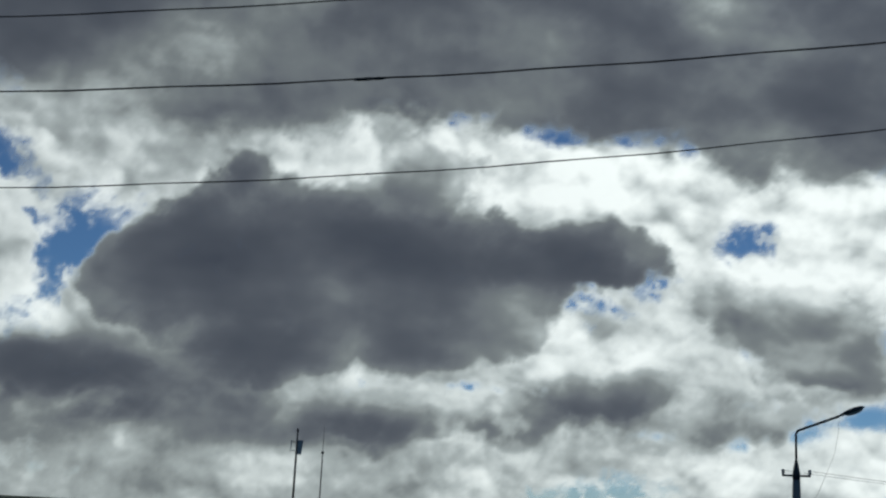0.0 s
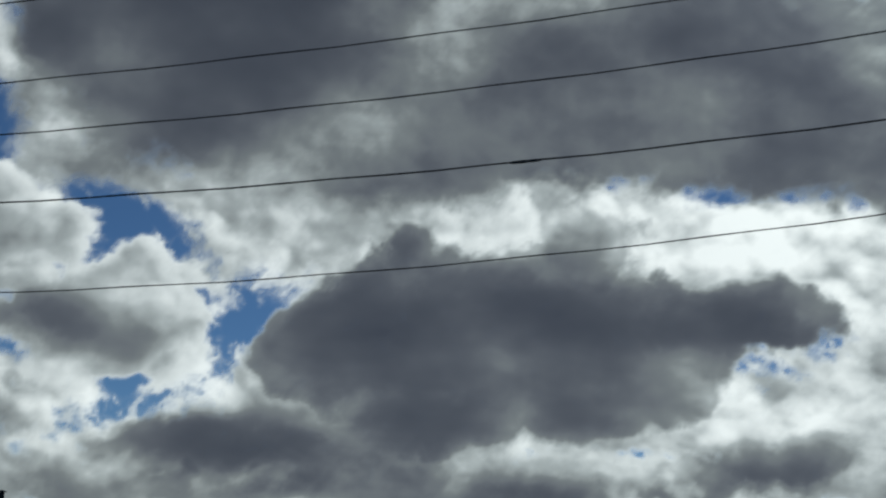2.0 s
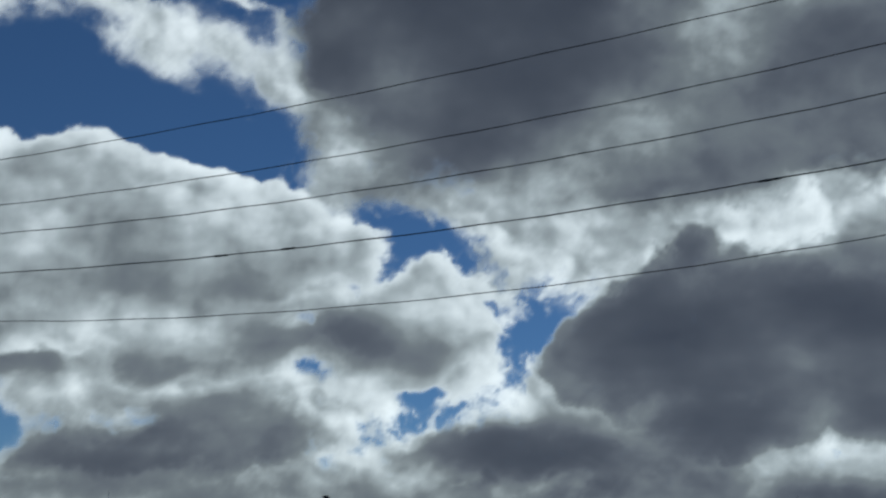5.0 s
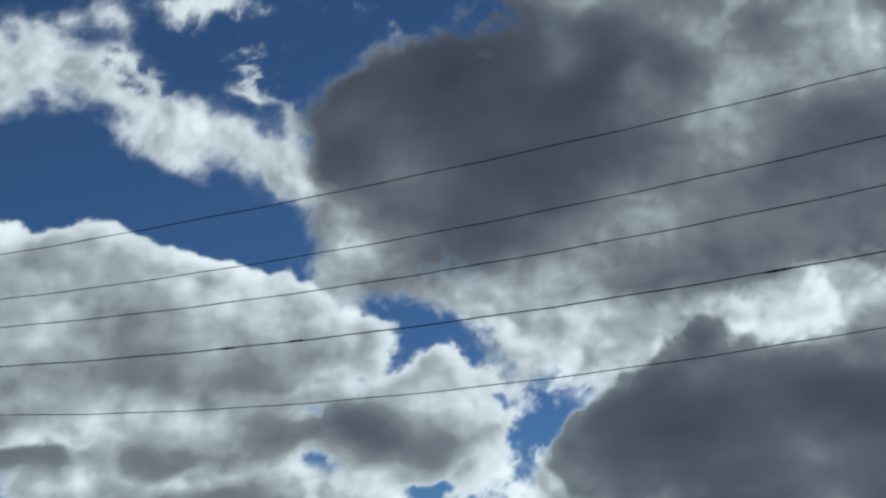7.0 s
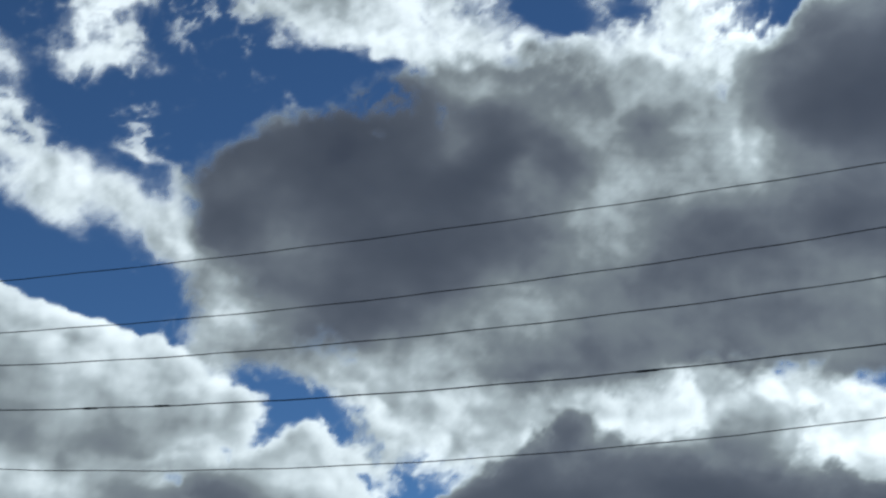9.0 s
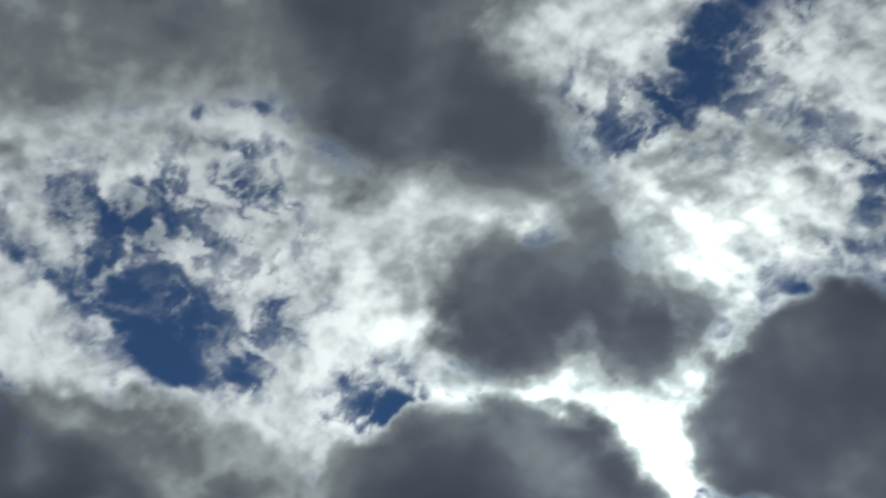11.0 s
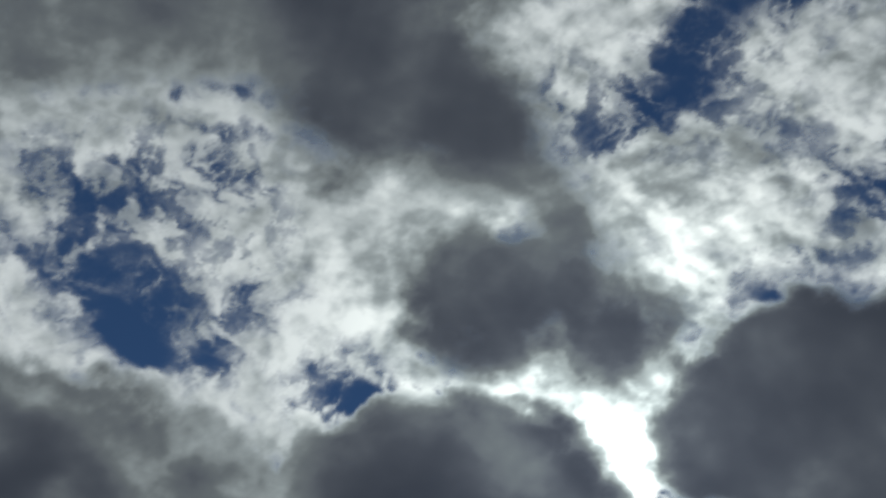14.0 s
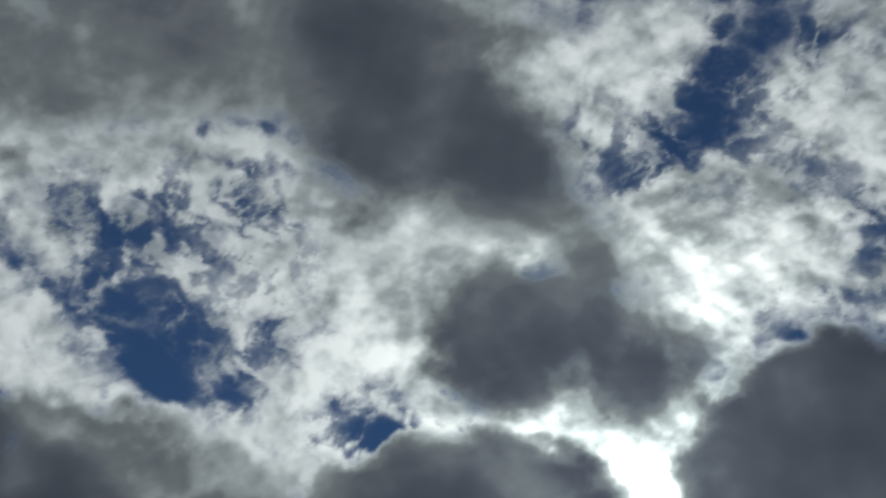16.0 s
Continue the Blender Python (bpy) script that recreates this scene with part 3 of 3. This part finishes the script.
clear_sky(0.60, 0.60, [
    (-16.2, -9.6, 1.6, 0.9, -34),
    (-14.2, -11, 2.1, 1, -29),
    (-9.9, -13.9, 1.1, 1.3, -3),
    (-10.7, -15.8, 0.5, 0.9, -3),
    (-11.9, -16.9, 0.8, 1, -3),
    (-30.1, -1.9, 5.5, 1.3, -14),
    (-23, -4.9, 2.8, 1.8, -31),
    (-21.4, 2.7, 2.2, 1.3, -36),
    (-18.2, 4, 2, 0.7, -5),
    (-15.8, -18.5, 1.9, 0.5, 14),
    (-9.7, -14.2, 0.9, 1.3, 2),
    (-18.8, 6.7, 3, 2.1, -17),
    (-14.5, 4.3, 3.6, 0.9, -7),
    (-24.1, 3, 3.3, 1.3, 3),
    (-21.4, 3.7, 2.4, 1, 3)] + [
    (-20.71, -15.26, 1.56, 0.64, -38.3),
    (20.33, -11.75, 1.04, 0.66, 17.91),
    (14.02, -15.91, 1.03, 0.57, 11.66),
    (16.17, -14.1, 0.46, 0.41, 7.01),
    (14.53, -24.03, 1.81, 0.35, 7.03)])
cloud("great_cumulus", "large white cumulus with softly shaded grey underside", 0.28, 0.60, 0.30, [
    (-26.69, -10.65, 7.37, 2.82, -10.34, 0.46),
    (-30.58, -6.68, 4.02, 2.68, -16.08, 0.28),
    (-26.1, -8.24, 4.72, 2.05, -20.47, 0.36),
    (-20.92, -9.82, 3.61, 2.04, -29.38, 0.38),
    (-18.4, -10.52, 1.41, 1.56, -3.88, 0.3),
    (-14.4, -14.13, 3.33, 2.16, -27.68, 0.34),
    (-17.88, -14.18, 2.57, 1.54, -3.75, 0.85),
    (-15.22, -15.87, 2.84, 1.07, -3.2, 0.66),
    (-29.81, -10.61, 4.27, 1.15, -5.62, 0.72),
    (-24.26, -11.89, 4, 1.28, -9.94, 0.55),
    (-30.36, -13.74, 3.3, 0.81, -6.11, 0.3),
    (-26.3, -14.91, 3.92, 1.06, -5.37, 0.7),
    (-21.32, -14.44, 3.56, 1.14, -9.39, 0.66),
    (-16.52, -16.68, 3.57, 0.81, 6.47, 0.4),
    (-36.03, -6.91, 5.02, 3.03, -6.01, 0.42)] + [
    (-36.63, -11.13, 5.44, 2.25, -7, 0.6)])
cloud("lens_cloud", "dark slate-blue lens-shaped cloud with ragged bright top", 0.25, 0.60, 0.60, [
    (-5.25, -14.8, 3.75, 1.67, 9.43, 1.1),
    (-2.71, -11.7, 1.39, 1.4, 4.2, 1.1),
    (-0.73, -12.37, 2.05, 1.07, 4.37, 1.08),
    (-4.2, -12.96, 2.02, 0.76, 32.05, 1.05),
    (3.02, -14.01, 8.57, 2.19, 1.77, 1.12),
    (10.85, -13.79, 4.93, 1.16, 4.04, 1.06),
    (14.39, -12.93, 1.69, 0.98, 16.67, 1),
    (2.45, -16.64, 8.85, 1.93, 2.44, 0.86),
    (-1.26, -19.07, 4.37, 1.32, 5.38, 1.06),
    (5.95, -17.9, 4.46, 1.41, 12.85, 0.82),
    (5, -11.12, 3.24, 1.6, 15.15, 0.62),
    (-5.4, -16.38, 2.88, 1.21, -2, 1)])


def whole_pieces(patch, first):
    """Number the connected patches, and join those that are too small to a neighbour, best of the same cloud."""
    wide, high = patch.shape
    number = np.full(patch.size, -1).tolist()
    kind = patch.ravel().tolist()
    members = []
    for start in np.flatnonzero(patch.ravel() >= 0).tolist():
        if number[start] >= 0:
            continue
        now, want, found = len(members), kind[start], [start]
        number[start] = now
        for q in found:
            column = q % high
            for near in ((q + 1) if column < high - 1 else -1, (q - 1) if column else -1, q + high, q - high):
                if 0 <= near < len(kind) and number[near] < 0 and kind[near] == want:
                    number[near] = now
                    found.append(near)
        members.append(found)
    cloud_of = [int(np.searchsorted(first, kind[m[0]], side="right")) - 1 for m in members]
    for k in sorted(range(len(members)), key=lambda n: len(members[n])):
        if len(members[k]) >= 450:
            break
        touching = collections.Counter()
        for q in members[k]:
            for near in (q + 1, q - 1, q + high, q - high):
                if 0 <= near < len(kind) and number[near] >= 0 and number[near] != k:
                    touching[number[near]] += 1 if cloud_of[number[near]] != cloud_of[k] else 1000
        if touching:
            into = touching.most_common(1)[0][0]
            for q in members[k]:
                number[q] = into
            members[into] = members[into] + members[k]
            members[k] = []
    return np.array(number).reshape(wide, high), np.array(cloud_of)


def build_clouds():
    r = np.radians(np.hypot(grid_u, grid_v)) + 1e-9
    a = np.arctan2(grid_v, grid_u)
    way = (np.cos(r)[..., None] * MAP_MID + (np.sin(r) * np.cos(a))[..., None] * MAP_RIGHT
           + (np.sin(r) * np.sin(a))[..., None] * MAP_UP)
    # a cloud deck at 900 m, bent down to the far distance
    rise_by = np.clip(way[..., 2], 0.02, 1)
    reach = ((rise_by / 900) ** 4 + (1 / 3600) ** 4) ** -0.25
    reach = reach * 0.982
    verts = way * reach[..., None] + np.array(EYE)
    quad_owner = np.max([owner_map[:-1, :-1], owner_map[1:, :-1], owner_map[:-1, 1:], owner_map[1:, 1:]], axis=0)
    nu, nv = grid_u.shape
    index = np.arange(nu * nv).reshape(nu, nv)
    quads = np.stack([index[:-1, :-1], index[1:, :-1], index[1:, 1:], index[:-1, 1:]], -1)
    flat = verts.reshape(-1, 3)
    place = np.stack([grid_u, grid_v, np.zeros_like(grid_u)], -1).reshape(-1, 3)
    middle_u, middle_v = grid_u[:-1, :-1] + STEP / 2, grid_v[:-1, :-1] + STEP / 2

    def sheet(name, mine, parent=None):
        used, back = np.unique(mine, return_inverse=True)
        me = bpy.data.meshes.new(name)
        me.vertices.add(len(used))
        me.vertices.foreach_set("co", flat[used].astype(np.float32).ravel())
        me.loops.add(mine.size)
        me.loops.foreach_set("vertex_index", back.astype(np.int32).ravel())
        me.polygons.add(len(mine))
        me.polygons.foreach_set("loop_start", np.arange(0, mine.size, 4, dtype=np.int32))
        me.polygons.foreach_set("use_smooth", np.ones(len(mine), dtype=bool))
        me.update(calc_edges=True)
        for key, field in (("cover", cover_map), ("shade_depth", shade_depth_map)):
            me.attributes.new(key, "FLOAT", "POINT").data.foreach_set("value", field.ravel()[used].astype(np.float32))
        me.attributes.new("spot", "FLOAT_VECTOR", "POINT").data.foreach_set("vector", place[used].astype(np.float32).ravel())
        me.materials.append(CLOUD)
        ob = new(name, me)
        ob.parent = parent
        return ob

    # each cloud is made of billows, one round each of its lobes
    first = np.cumsum([0] + [len(lobes) for _, _, lobes in CLOUD_NAMES])
    patch = np.full(quad_owner.shape, -1)
    for k, (_, _, lobes) in enumerate(CLOUD_NAMES):
        own = quad_owner == k
        depths = []
        for u, v, ru, rv, turn, _ in lobes:
            c, s = math.cos(radians(turn)), math.sin(radians(turn))
            du, dv = middle_u[own] - u, middle_v[own] - v
            depths.append((1 - np.hypot((du * c + dv * s) / ru, (dv * c - du * s) / rv)) * min(ru, rv))
        patch[own] = first[k] + np.argmax(depths, axis=0)
    pieces, cloud_of = whole_pieces(patch, first)
    order = np.argsort(pieces.ravel(), kind="stable")
    ranked = pieces.ravel()[order]
    all_quads = quads.reshape(-1, 4)
    for k, (name, label, _) in enumerate(CLOUD_NAMES):
        billows = []
        for number in np.flatnonzero(cloud_of == k):
            lo, hi = np.searchsorted(ranked, (number, number + 1))
            if hi - lo >= 40:
                billows.append(all_quads[order[lo:hi]])
        if len(billows) == 1:
            tagged(sheet(name, billows[0]), label, "cloud", "clouds in the sky")
        elif billows:
            thing = tagged(new(name), label, "cloud", "clouds in the sky")
            for mine in billows:
                sheet("billow", mine, thing)


build_clouds()

# ---- overhead line: five slack wires between two poles ----
LINE_WAY = Vector((-math.sin(radians(70)), math.cos(radians(70)), 0))
LINE_SIDE = Vector((LINE_WAY.y, -LINE_WAY.x, 0))
LINE_OFF = 11.0
LINE_ENDS = (-13.0, 31.0)
WIRES = ((7.041, -0.1271, 0.0039), (6.380, -0.1391, 0.0060), (5.909, -0.1318, 0.0065), (5.293, -0.1153, 0.0063), (4.624, -0.1306, 0.0089))      # height and slope beside the camera, slack


def wire_height(along, wire):
    return wire[0] + wire[1] * along + wire[2] * along ** 2


def line_point(along, wire, up=0.0):
    return LINE_SIDE * LINE_OFF + LINE_WAY * along + Vector((0, 0, wire_height(along, wire) + up))


def overhead_wire(wire, radius, splices=()):
    n = 120
    pts = [line_point(LINE_ENDS[0] + (LINE_ENDS[1] - LINE_ENDS[0]) * k / n, wire, 0.004 * math.sin(k * 1.7 + wire[0] * 9)) for k in range(n + 1)]
    ob = part("overhead_wire", tube(pts, [radius * (1 + 0.12 * math.sin(k * 2.3)) for k in range(n + 1)], 6), WIRE)
    tagged(ob, "thin dark slack overhead wire strung across the sky", "wire", "overhead wires")
    for along, length in splices:
        steps = [line_point(along + length * (k / 8 - 0.5), wire) for k in range(9)]
        part("splice", tube(steps, [radius * r for r in (1, 1.7, 2.0, 1.6, 1.9, 2.1, 1.7, 1.9, 1)], 8), WIRE, ob, "twisted wire splice")


for wire, radius, splices in zip(WIRES, (0.0050, 0.0050, 0.0052, 0.0060, 0.0044), ((), (), (), ((1.4, 0.22), (6.27, 0.18), (7.08, 0.18)), ())):
    overhead_wire(wire, radius, splices)


def insulator(at, parent):
    """A hook with a ribbed porcelain bell on it."""
    x, y, z = at
    part("insulator", tube([(x, y, z - 0.06), (x, y, z - 0.03), (x, y, z), (x, y, z + 0.03), (x, y, z + 0.07)], [0.03, 0.045, 0.03, 0.045, 0.02], 12), CERAMIC, parent)
    part("hook", tube([(x, y, z - 0.05), (x, y, z - 0.13), (0, y, z - 0.15)], 0.012, 6), STEEL, parent)


def utility_pole(along):
    base = LINE_SIDE * (LINE_OFF + 0.28) + LINE_WAY * along
    top = max(wire_height(along, w) for w in WIRES) + 0.5
    pole = empty("utility_pole", Matrix.Translation(base) @ Matrix.Rotation(math.atan2(LINE_SIDE.y, LINE_SIDE.x), 4, "Z"),
                 "weathered grey concrete pole carrying five overhead wires", "utility pole", "poles of the overhead line")
    part("shaft", tube([(0, 0, -0.3), (0, 0, top * 0.5), (0, 0, top)], [0.17, 0.14, 0.11], 12), CONCRETE, pole)
    for wire in WIRES:
        insulator((-0.28, 0, wire_height(along, wire) - 0.04), pole)


for along in LINE_ENDS:
    utility_pole(along)


# ---- street lamp on a concrete pole ----
def street_lamp():
    at = spot(32.74, 40.56)
    lamp = empty("street_lamp", Matrix.Translation(at) @ Matrix.Rotation(radians(-34.6), 4, "Z"),
                 "dark steel street lamp with bent arm on a concrete pole", "street lamp")
    z0, z1, z2, z3 = 4.06, 5.03, 5.61, 5.88
    part("pole", tube([(0, 0, -0.3), (0, 0, 3), (0, 0, z0 - 0.12)], [0.15, 0.125, 0.10], 12), CONCRETE, lamp, "tapered concrete pole")
    part("collar", tube([(0, 0, z0 - 0.3), (0, 0, z0 - 0.1), (0, 0, z0 + 0.22)], [0.11, 0.105, 0.045], 12), STEEL, lamp)
    r = 0.16
    bend = [(r * (1 - math.cos(a)), 0, z1 + r * math.sin(a)) for a in (0.2, 0.5, 0.8, 1.1)]
    part("arm", tube([(0, 0, z0), (0, 0, z1 - 0.15), (0, 0, z1), *bend, (1.21, 0, z2)], 0.036, 10), STEEL, lamp)
    tilt = Matrix.Translation((1.18, 0, z2 - 0.01)) @ Matrix.Rotation(-math.atan2(z3 - z2, 0.68), 4, "Y")
    bm = bmesh.new()
    bmesh.ops.create_uvsphere(bm, u_segments=20, v_segments=12, radius=0.5)
    for v in bm.verts:
        taper = 0.75 + 0.5 * (v.co.x + 0.5) * (1.0 - 0.35 * (v.co.x + 0.5))
        v.co = Vector(((v.co.x + 0.5) * 0.78, v.co.y * 0.30 * taper, (v.co.z * 0.20 if v.co.z > 0 else v.co.z * 0.10) * taper))
    for f in bm.faces:
        f.smooth = True
    bm.transform(tilt)
    head = part("lamp_head", bm, STEEL, lamp, "dark oval lamp housing")
    bm = bmesh.new()
    bmesh.ops.create_uvsphere(bm, u_segments=16, v_segments=8, radius=0.5, matrix=Matrix.Diagonal((0.5, 0.22, 0.12, 1)))
    bm.transform(tilt @ Matrix.Translation((0.46, 0, -0.04)))
    part("lens", bm, LAMP_GLASS, head, "frosted lamp glass")
    part("crossarm", box(-0.40, 0.40, -0.03, 0.03, z0 - 0.22, z0 - 0.16, 0.008), STEEL, lamp)
    for x in (-0.37, 0.37):
        part("insulator", tube([(x, 0, z0 - 0.17), (x, 0, z0 - 0.11), (x, 0, z0 - 0.08), (x, 0, z0 - 0.04), (x, 0, z0 - 0.01)],
                               [0.02, 0.055, 0.035, 0.055, 0.02], 12), CERAMIC, lamp)
    part("dangling_cable", tube([(1.2, 0, z2 - 0.04), (1.17, 0, z2 - 0.5), (1.05, 0, z2 - 1.1), (0.6, 0, z2 - 2.2), (0.13, 0, z2 - 3.0)], 0.004, 5), WIRE, lamp)
    for x in (-0.37, 0.37):
        start = lamp.matrix_world @ Vector((x, 0, z0 - 0.05))
        away = spot(62, 70, z0 + 0.2)
        pts = [start.lerp(away, k / 24) - Vector((0, 0, 0.7 * 4 * (k / 24) * (1 - k / 24))) for k in range(25)]
        tagged(part("service_wire", tube(pts, 0.006, 5), WIRE), "thin service wire leaving the lamp pole", "wire", "service wires")


street_lamp()


# ---- houses ----
def house(name, corner, turn, width, length, eave, ridge, apex, wall_mat, label, chimney=None, bays=0, vents=()):
    """A low house; its near corner at corner. Local x runs along the short front, -width..0, y along the long side."""
    root = empty(name, Matrix.Translation(corner) @ Matrix.Rotation(radians(turn), 4, "Z"), label, "house")
    o, t = 0.35, 0.12
    # four walls of real thickness
    part("wall", box(-width, 0, 0, 0.3, 0, eave - 0.05), wall_mat, root)
    part("wall", box(-width, 0, length - 0.3, length, 0, eave - 0.05), wall_mat, root)
    part("wall", box(-0.3, 0, 0.3, length - 0.3, 0, eave - 0.05), wall_mat, root)
    part("wall", box(-width, -width + 0.3, 0.3, length - 0.3, 0, eave - 0.05), wall_mat, root)
    part("eaves_board", box(-width - o, o, -o, length + o, eave - 0.04, eave + 0.06), SOOT, root, "dark eaves board")
    # roof slopes of overlapping corrugated sheets
    base = [Vector(p) for p in ((-width - o, -o, eave + 0.064), (o, -o, eave + 0.064), (o, length + o, eave + 0.064), (-width - o, length + o, eave + 0.064))]
    tip = [Vector((apex[0], apex[1], ridge)), Vector((apex[0], max(apex[1], length - apex[1]), ridge - 0.25))]
    roof = None
    for quad in ((base[0], base[1], tip[0], tip[0]), (base[1], base[2], tip[1], tip[0]), (base[2], base[3], tip[1], tip[1]), (base[3], base[0], tip[0], tip[1])):
        bm = bmesh.new()
        n = 40
        rows = []
        for k in range(n + 1):
            wave = 0.025 * (k % 2)
            low, high = quad[0].lerp(quad[1], k / n), quad[3].lerp(quad[2], k / n)
            rows.append([bm.verts.new(low + Vector((0, 0, wave))), bm.verts.new(low.lerp(high, 0.5) + Vector((0, 0, wave))), bm.verts.new(high + Vector((0, 0, wave * 0.2)))])
        for p, q in zip(rows, rows[1:]):
            for j in range(2):
                bm.faces.new((p[j], q[j], q[j + 1], p[j + 1]))
        bmesh.ops.remove_doubles(bm, verts=bm.verts, dist=0.001)
        part("roof_slope", bm, ROOF, root, "weathered grey corrugated roof")
    for a, b in ((base[0], tip[0]), (base[1], tip[0]), (base[2], tip[1]), (base[3], tip[1]), (tip[0], tip[1])):
        part("ridge_cap", tube([a + Vector((0, 0, 0.04)), b + Vector((0, 0, 0.04))], 0.06, 6), ROOF, root)
    # glazed bays under the eaves of the front
    for k in range(bays):
        x0 = -width + 0.35 + k * (width - 0.7) / bays
        x1 = x0 + (width - 0.7) / bays
        win = part("window", box(x0 + 0.09, x1 - 0.09, -0.03, 0.02, eave - 1.5, eave - 0.15), GLASS, root, "dark window pane")
        part("mullion", box(x0 - 0.07, x0 + 0.07, -0.08, 0.0, eave - 1.7, eave - 0.06, 0.01), WHITE, win, "white painted mullion")
        part("sill", box(x0 + 0.075, x1 - 0.075, -0.10, 0.0, eave - 1.62, eave - 1.52, 0.01), WHITE, win)
    for y in range(2, int(length) - 1, 4):
        win = part("window", box(-0.02, 0.03, y, y + 1.1, eave - 1.7, eave - 0.5), GLASS, root, "dark window pane")
        part("frame", box(0.0, 0.06, y - 0.1, y, eave - 1.8, eave - 0.4, 0.01), WHITE, win)
        part("frame", box(0.0, 0.06, y + 1.1, y + 1.2, eave - 1.8, eave - 0.4, 0.01), WHITE, win)
    if chimney:
        x, y, foot, top, r = chimney
        pipe = part("chimney", tube([(x, y, foot), (x, y, top - 0.1), (x, y, top)], [r, r, r * 1.02], 14), SOOT, root, "sooty black stove pipe")
        part("cap", tube([(x, y, top + 0.08), (x, y, top + 0.12), (x, y, top + 0.2)], [r * 1.75, r * 1.7, r * 0.4], 14), SOOT, pipe)
        part("bracket", box(x - r * 0.9, x + r * 0.9, y - 0.03, y + 0.03, top - 0.05, top + 0.10), SOOT, pipe)
    for x, y, z, s in vents:
        part("roof_vent", box(x - s, x + s, y - s, y + s, z - 0.6, z + s, 0.03), SOOT, root, "small dark roof vent")
    return root


D2 = 90.0
brick_house = house("brick_house", spot(-7.2, D2), -23.5, 4.0, 16.5, rise(2.25, D2), rise(2.93, 95), (-1.4, 4.8), BRICK,
                    "two-storey pink brick house under a grey hipped roof", chimney=(-1.9, 3.0, 4.5, rise(3.23, 92), 0.19), bays=5,
                    vents=((-0.1, 8.2, 5.9, 0.2), (-0.2, 10.5, 5.9, 0.2), (-0.1, 14.8, 5.45, 0.15)))
D1 = 100.0
grey_house = house("grey_house", spot(-18.2, D1), -25.0, 6.5, 13.5, rise(1.7, D1), rise(2.24, 105), (-2.2, 5.0), PLASTER,
                   "grey plastered house under a low dark hipped roof", bays=4)


# ---- masts and aerials ----
def aerial(az, d, top_el, foot, label):
    root = empty("aerial", Matrix.Translation(spot(az, d, foot)), label, "aerial", "roof aerials")
    h = rise(top_el, d) - foot
    part("rod", tube([(0, 0, -0.3), (0, 0, h * 0.6), (0, 0, h)], [0.03, 0.022, 0.012], 6), GALVANISED, root)
    return root


def cell_mast():
    d = 120.0
    root = empty("antenna_mast", Matrix.Translation(spot(12.35, d)), "slender steel mast with grey panel antennas near its top", "antenna mast")
    top = rise(3.75, d)
    part("mast", tube([(0, 0, -0.3), (0, 0, top - 2.0), (0, 0, top - 0.3), (0, 0, top)], [0.12, 0.09, 0.06, 0.06], 10), STEEL, root)
    part("finial", tube([(0, 0, top - 0.35), (0, 0, top - 0.05), (0, 0, top + 0.02)], [0.10, 0.10, 0.04], 10), SOOT, root)
    turn = Matrix.Rotation(radians(-12), 4, "Z")

    def bent_panel(x0, x1, z0, z1, name, label):
        bm = box(x0, x1, -0.10, 0.10, z0, z1, 0.04)
        for v in bm.verts:
            if v.co.z < z0 + 0.05:
                v.co.x += (0.08 if v.co.x > (x0 + x1) / 2 else 0.0) * -1.6
        bm.transform(turn)
        return part(name, bm, GALVANISED, root, label)

    big = bent_panel(0.09, 0.58, top - 2.35, top - 1.05, "panel_antenna", "grey panel antenna box")
    slim = bent_panel(-0.56, -0.42, top - 2.15, top - 1.1, "panel_antenna", "slim pale panel antenna")
    for z in (top - 2.05, top - 1.25):
        bm = box(-0.43, -0.05, -0.03, 0.03, z, z + 0.06)
        bm.transform(turn)
        part("bracket", bm, STEEL, slim)
        bm = box(0.04, 0.10, -0.03, 0.03, z, z + 0.06)
        bm.transform(turn)
        part("bracket", bm, STEEL, big)


def whip_mast():
    d = 120.0
    root = empty("whip_aerial", Matrix.Translation(spot(13.5, d)), "very thin whip aerial on a slim pole", "aerial")
    top = rise(3.9, d)
    part("pole", tube([(0, 0, -0.3), (0, 0, top - 2.4)], [0.07, 0.05], 8), STEEL, root)
    part("collar", tube([(0, 0, top - 2.5), (0, 0, top - 2.25)], 0.12, 8), SOOT, root)
    part("whip", tube([(0, 0, top - 2.3), (0, 0, top - 1.0), (0, 0, top)], [0.035, 0.025, 0.012], 6), STEEL, root)


cell_mast()
whip_mast()
aerial(-16.7, 105.0, 3.1, 5.35, "thin rod aerial rising from the grey house roof")
aerial(-3.1, 100.0, 2.5, 5.15, "short rod aerial on the brick house roof")
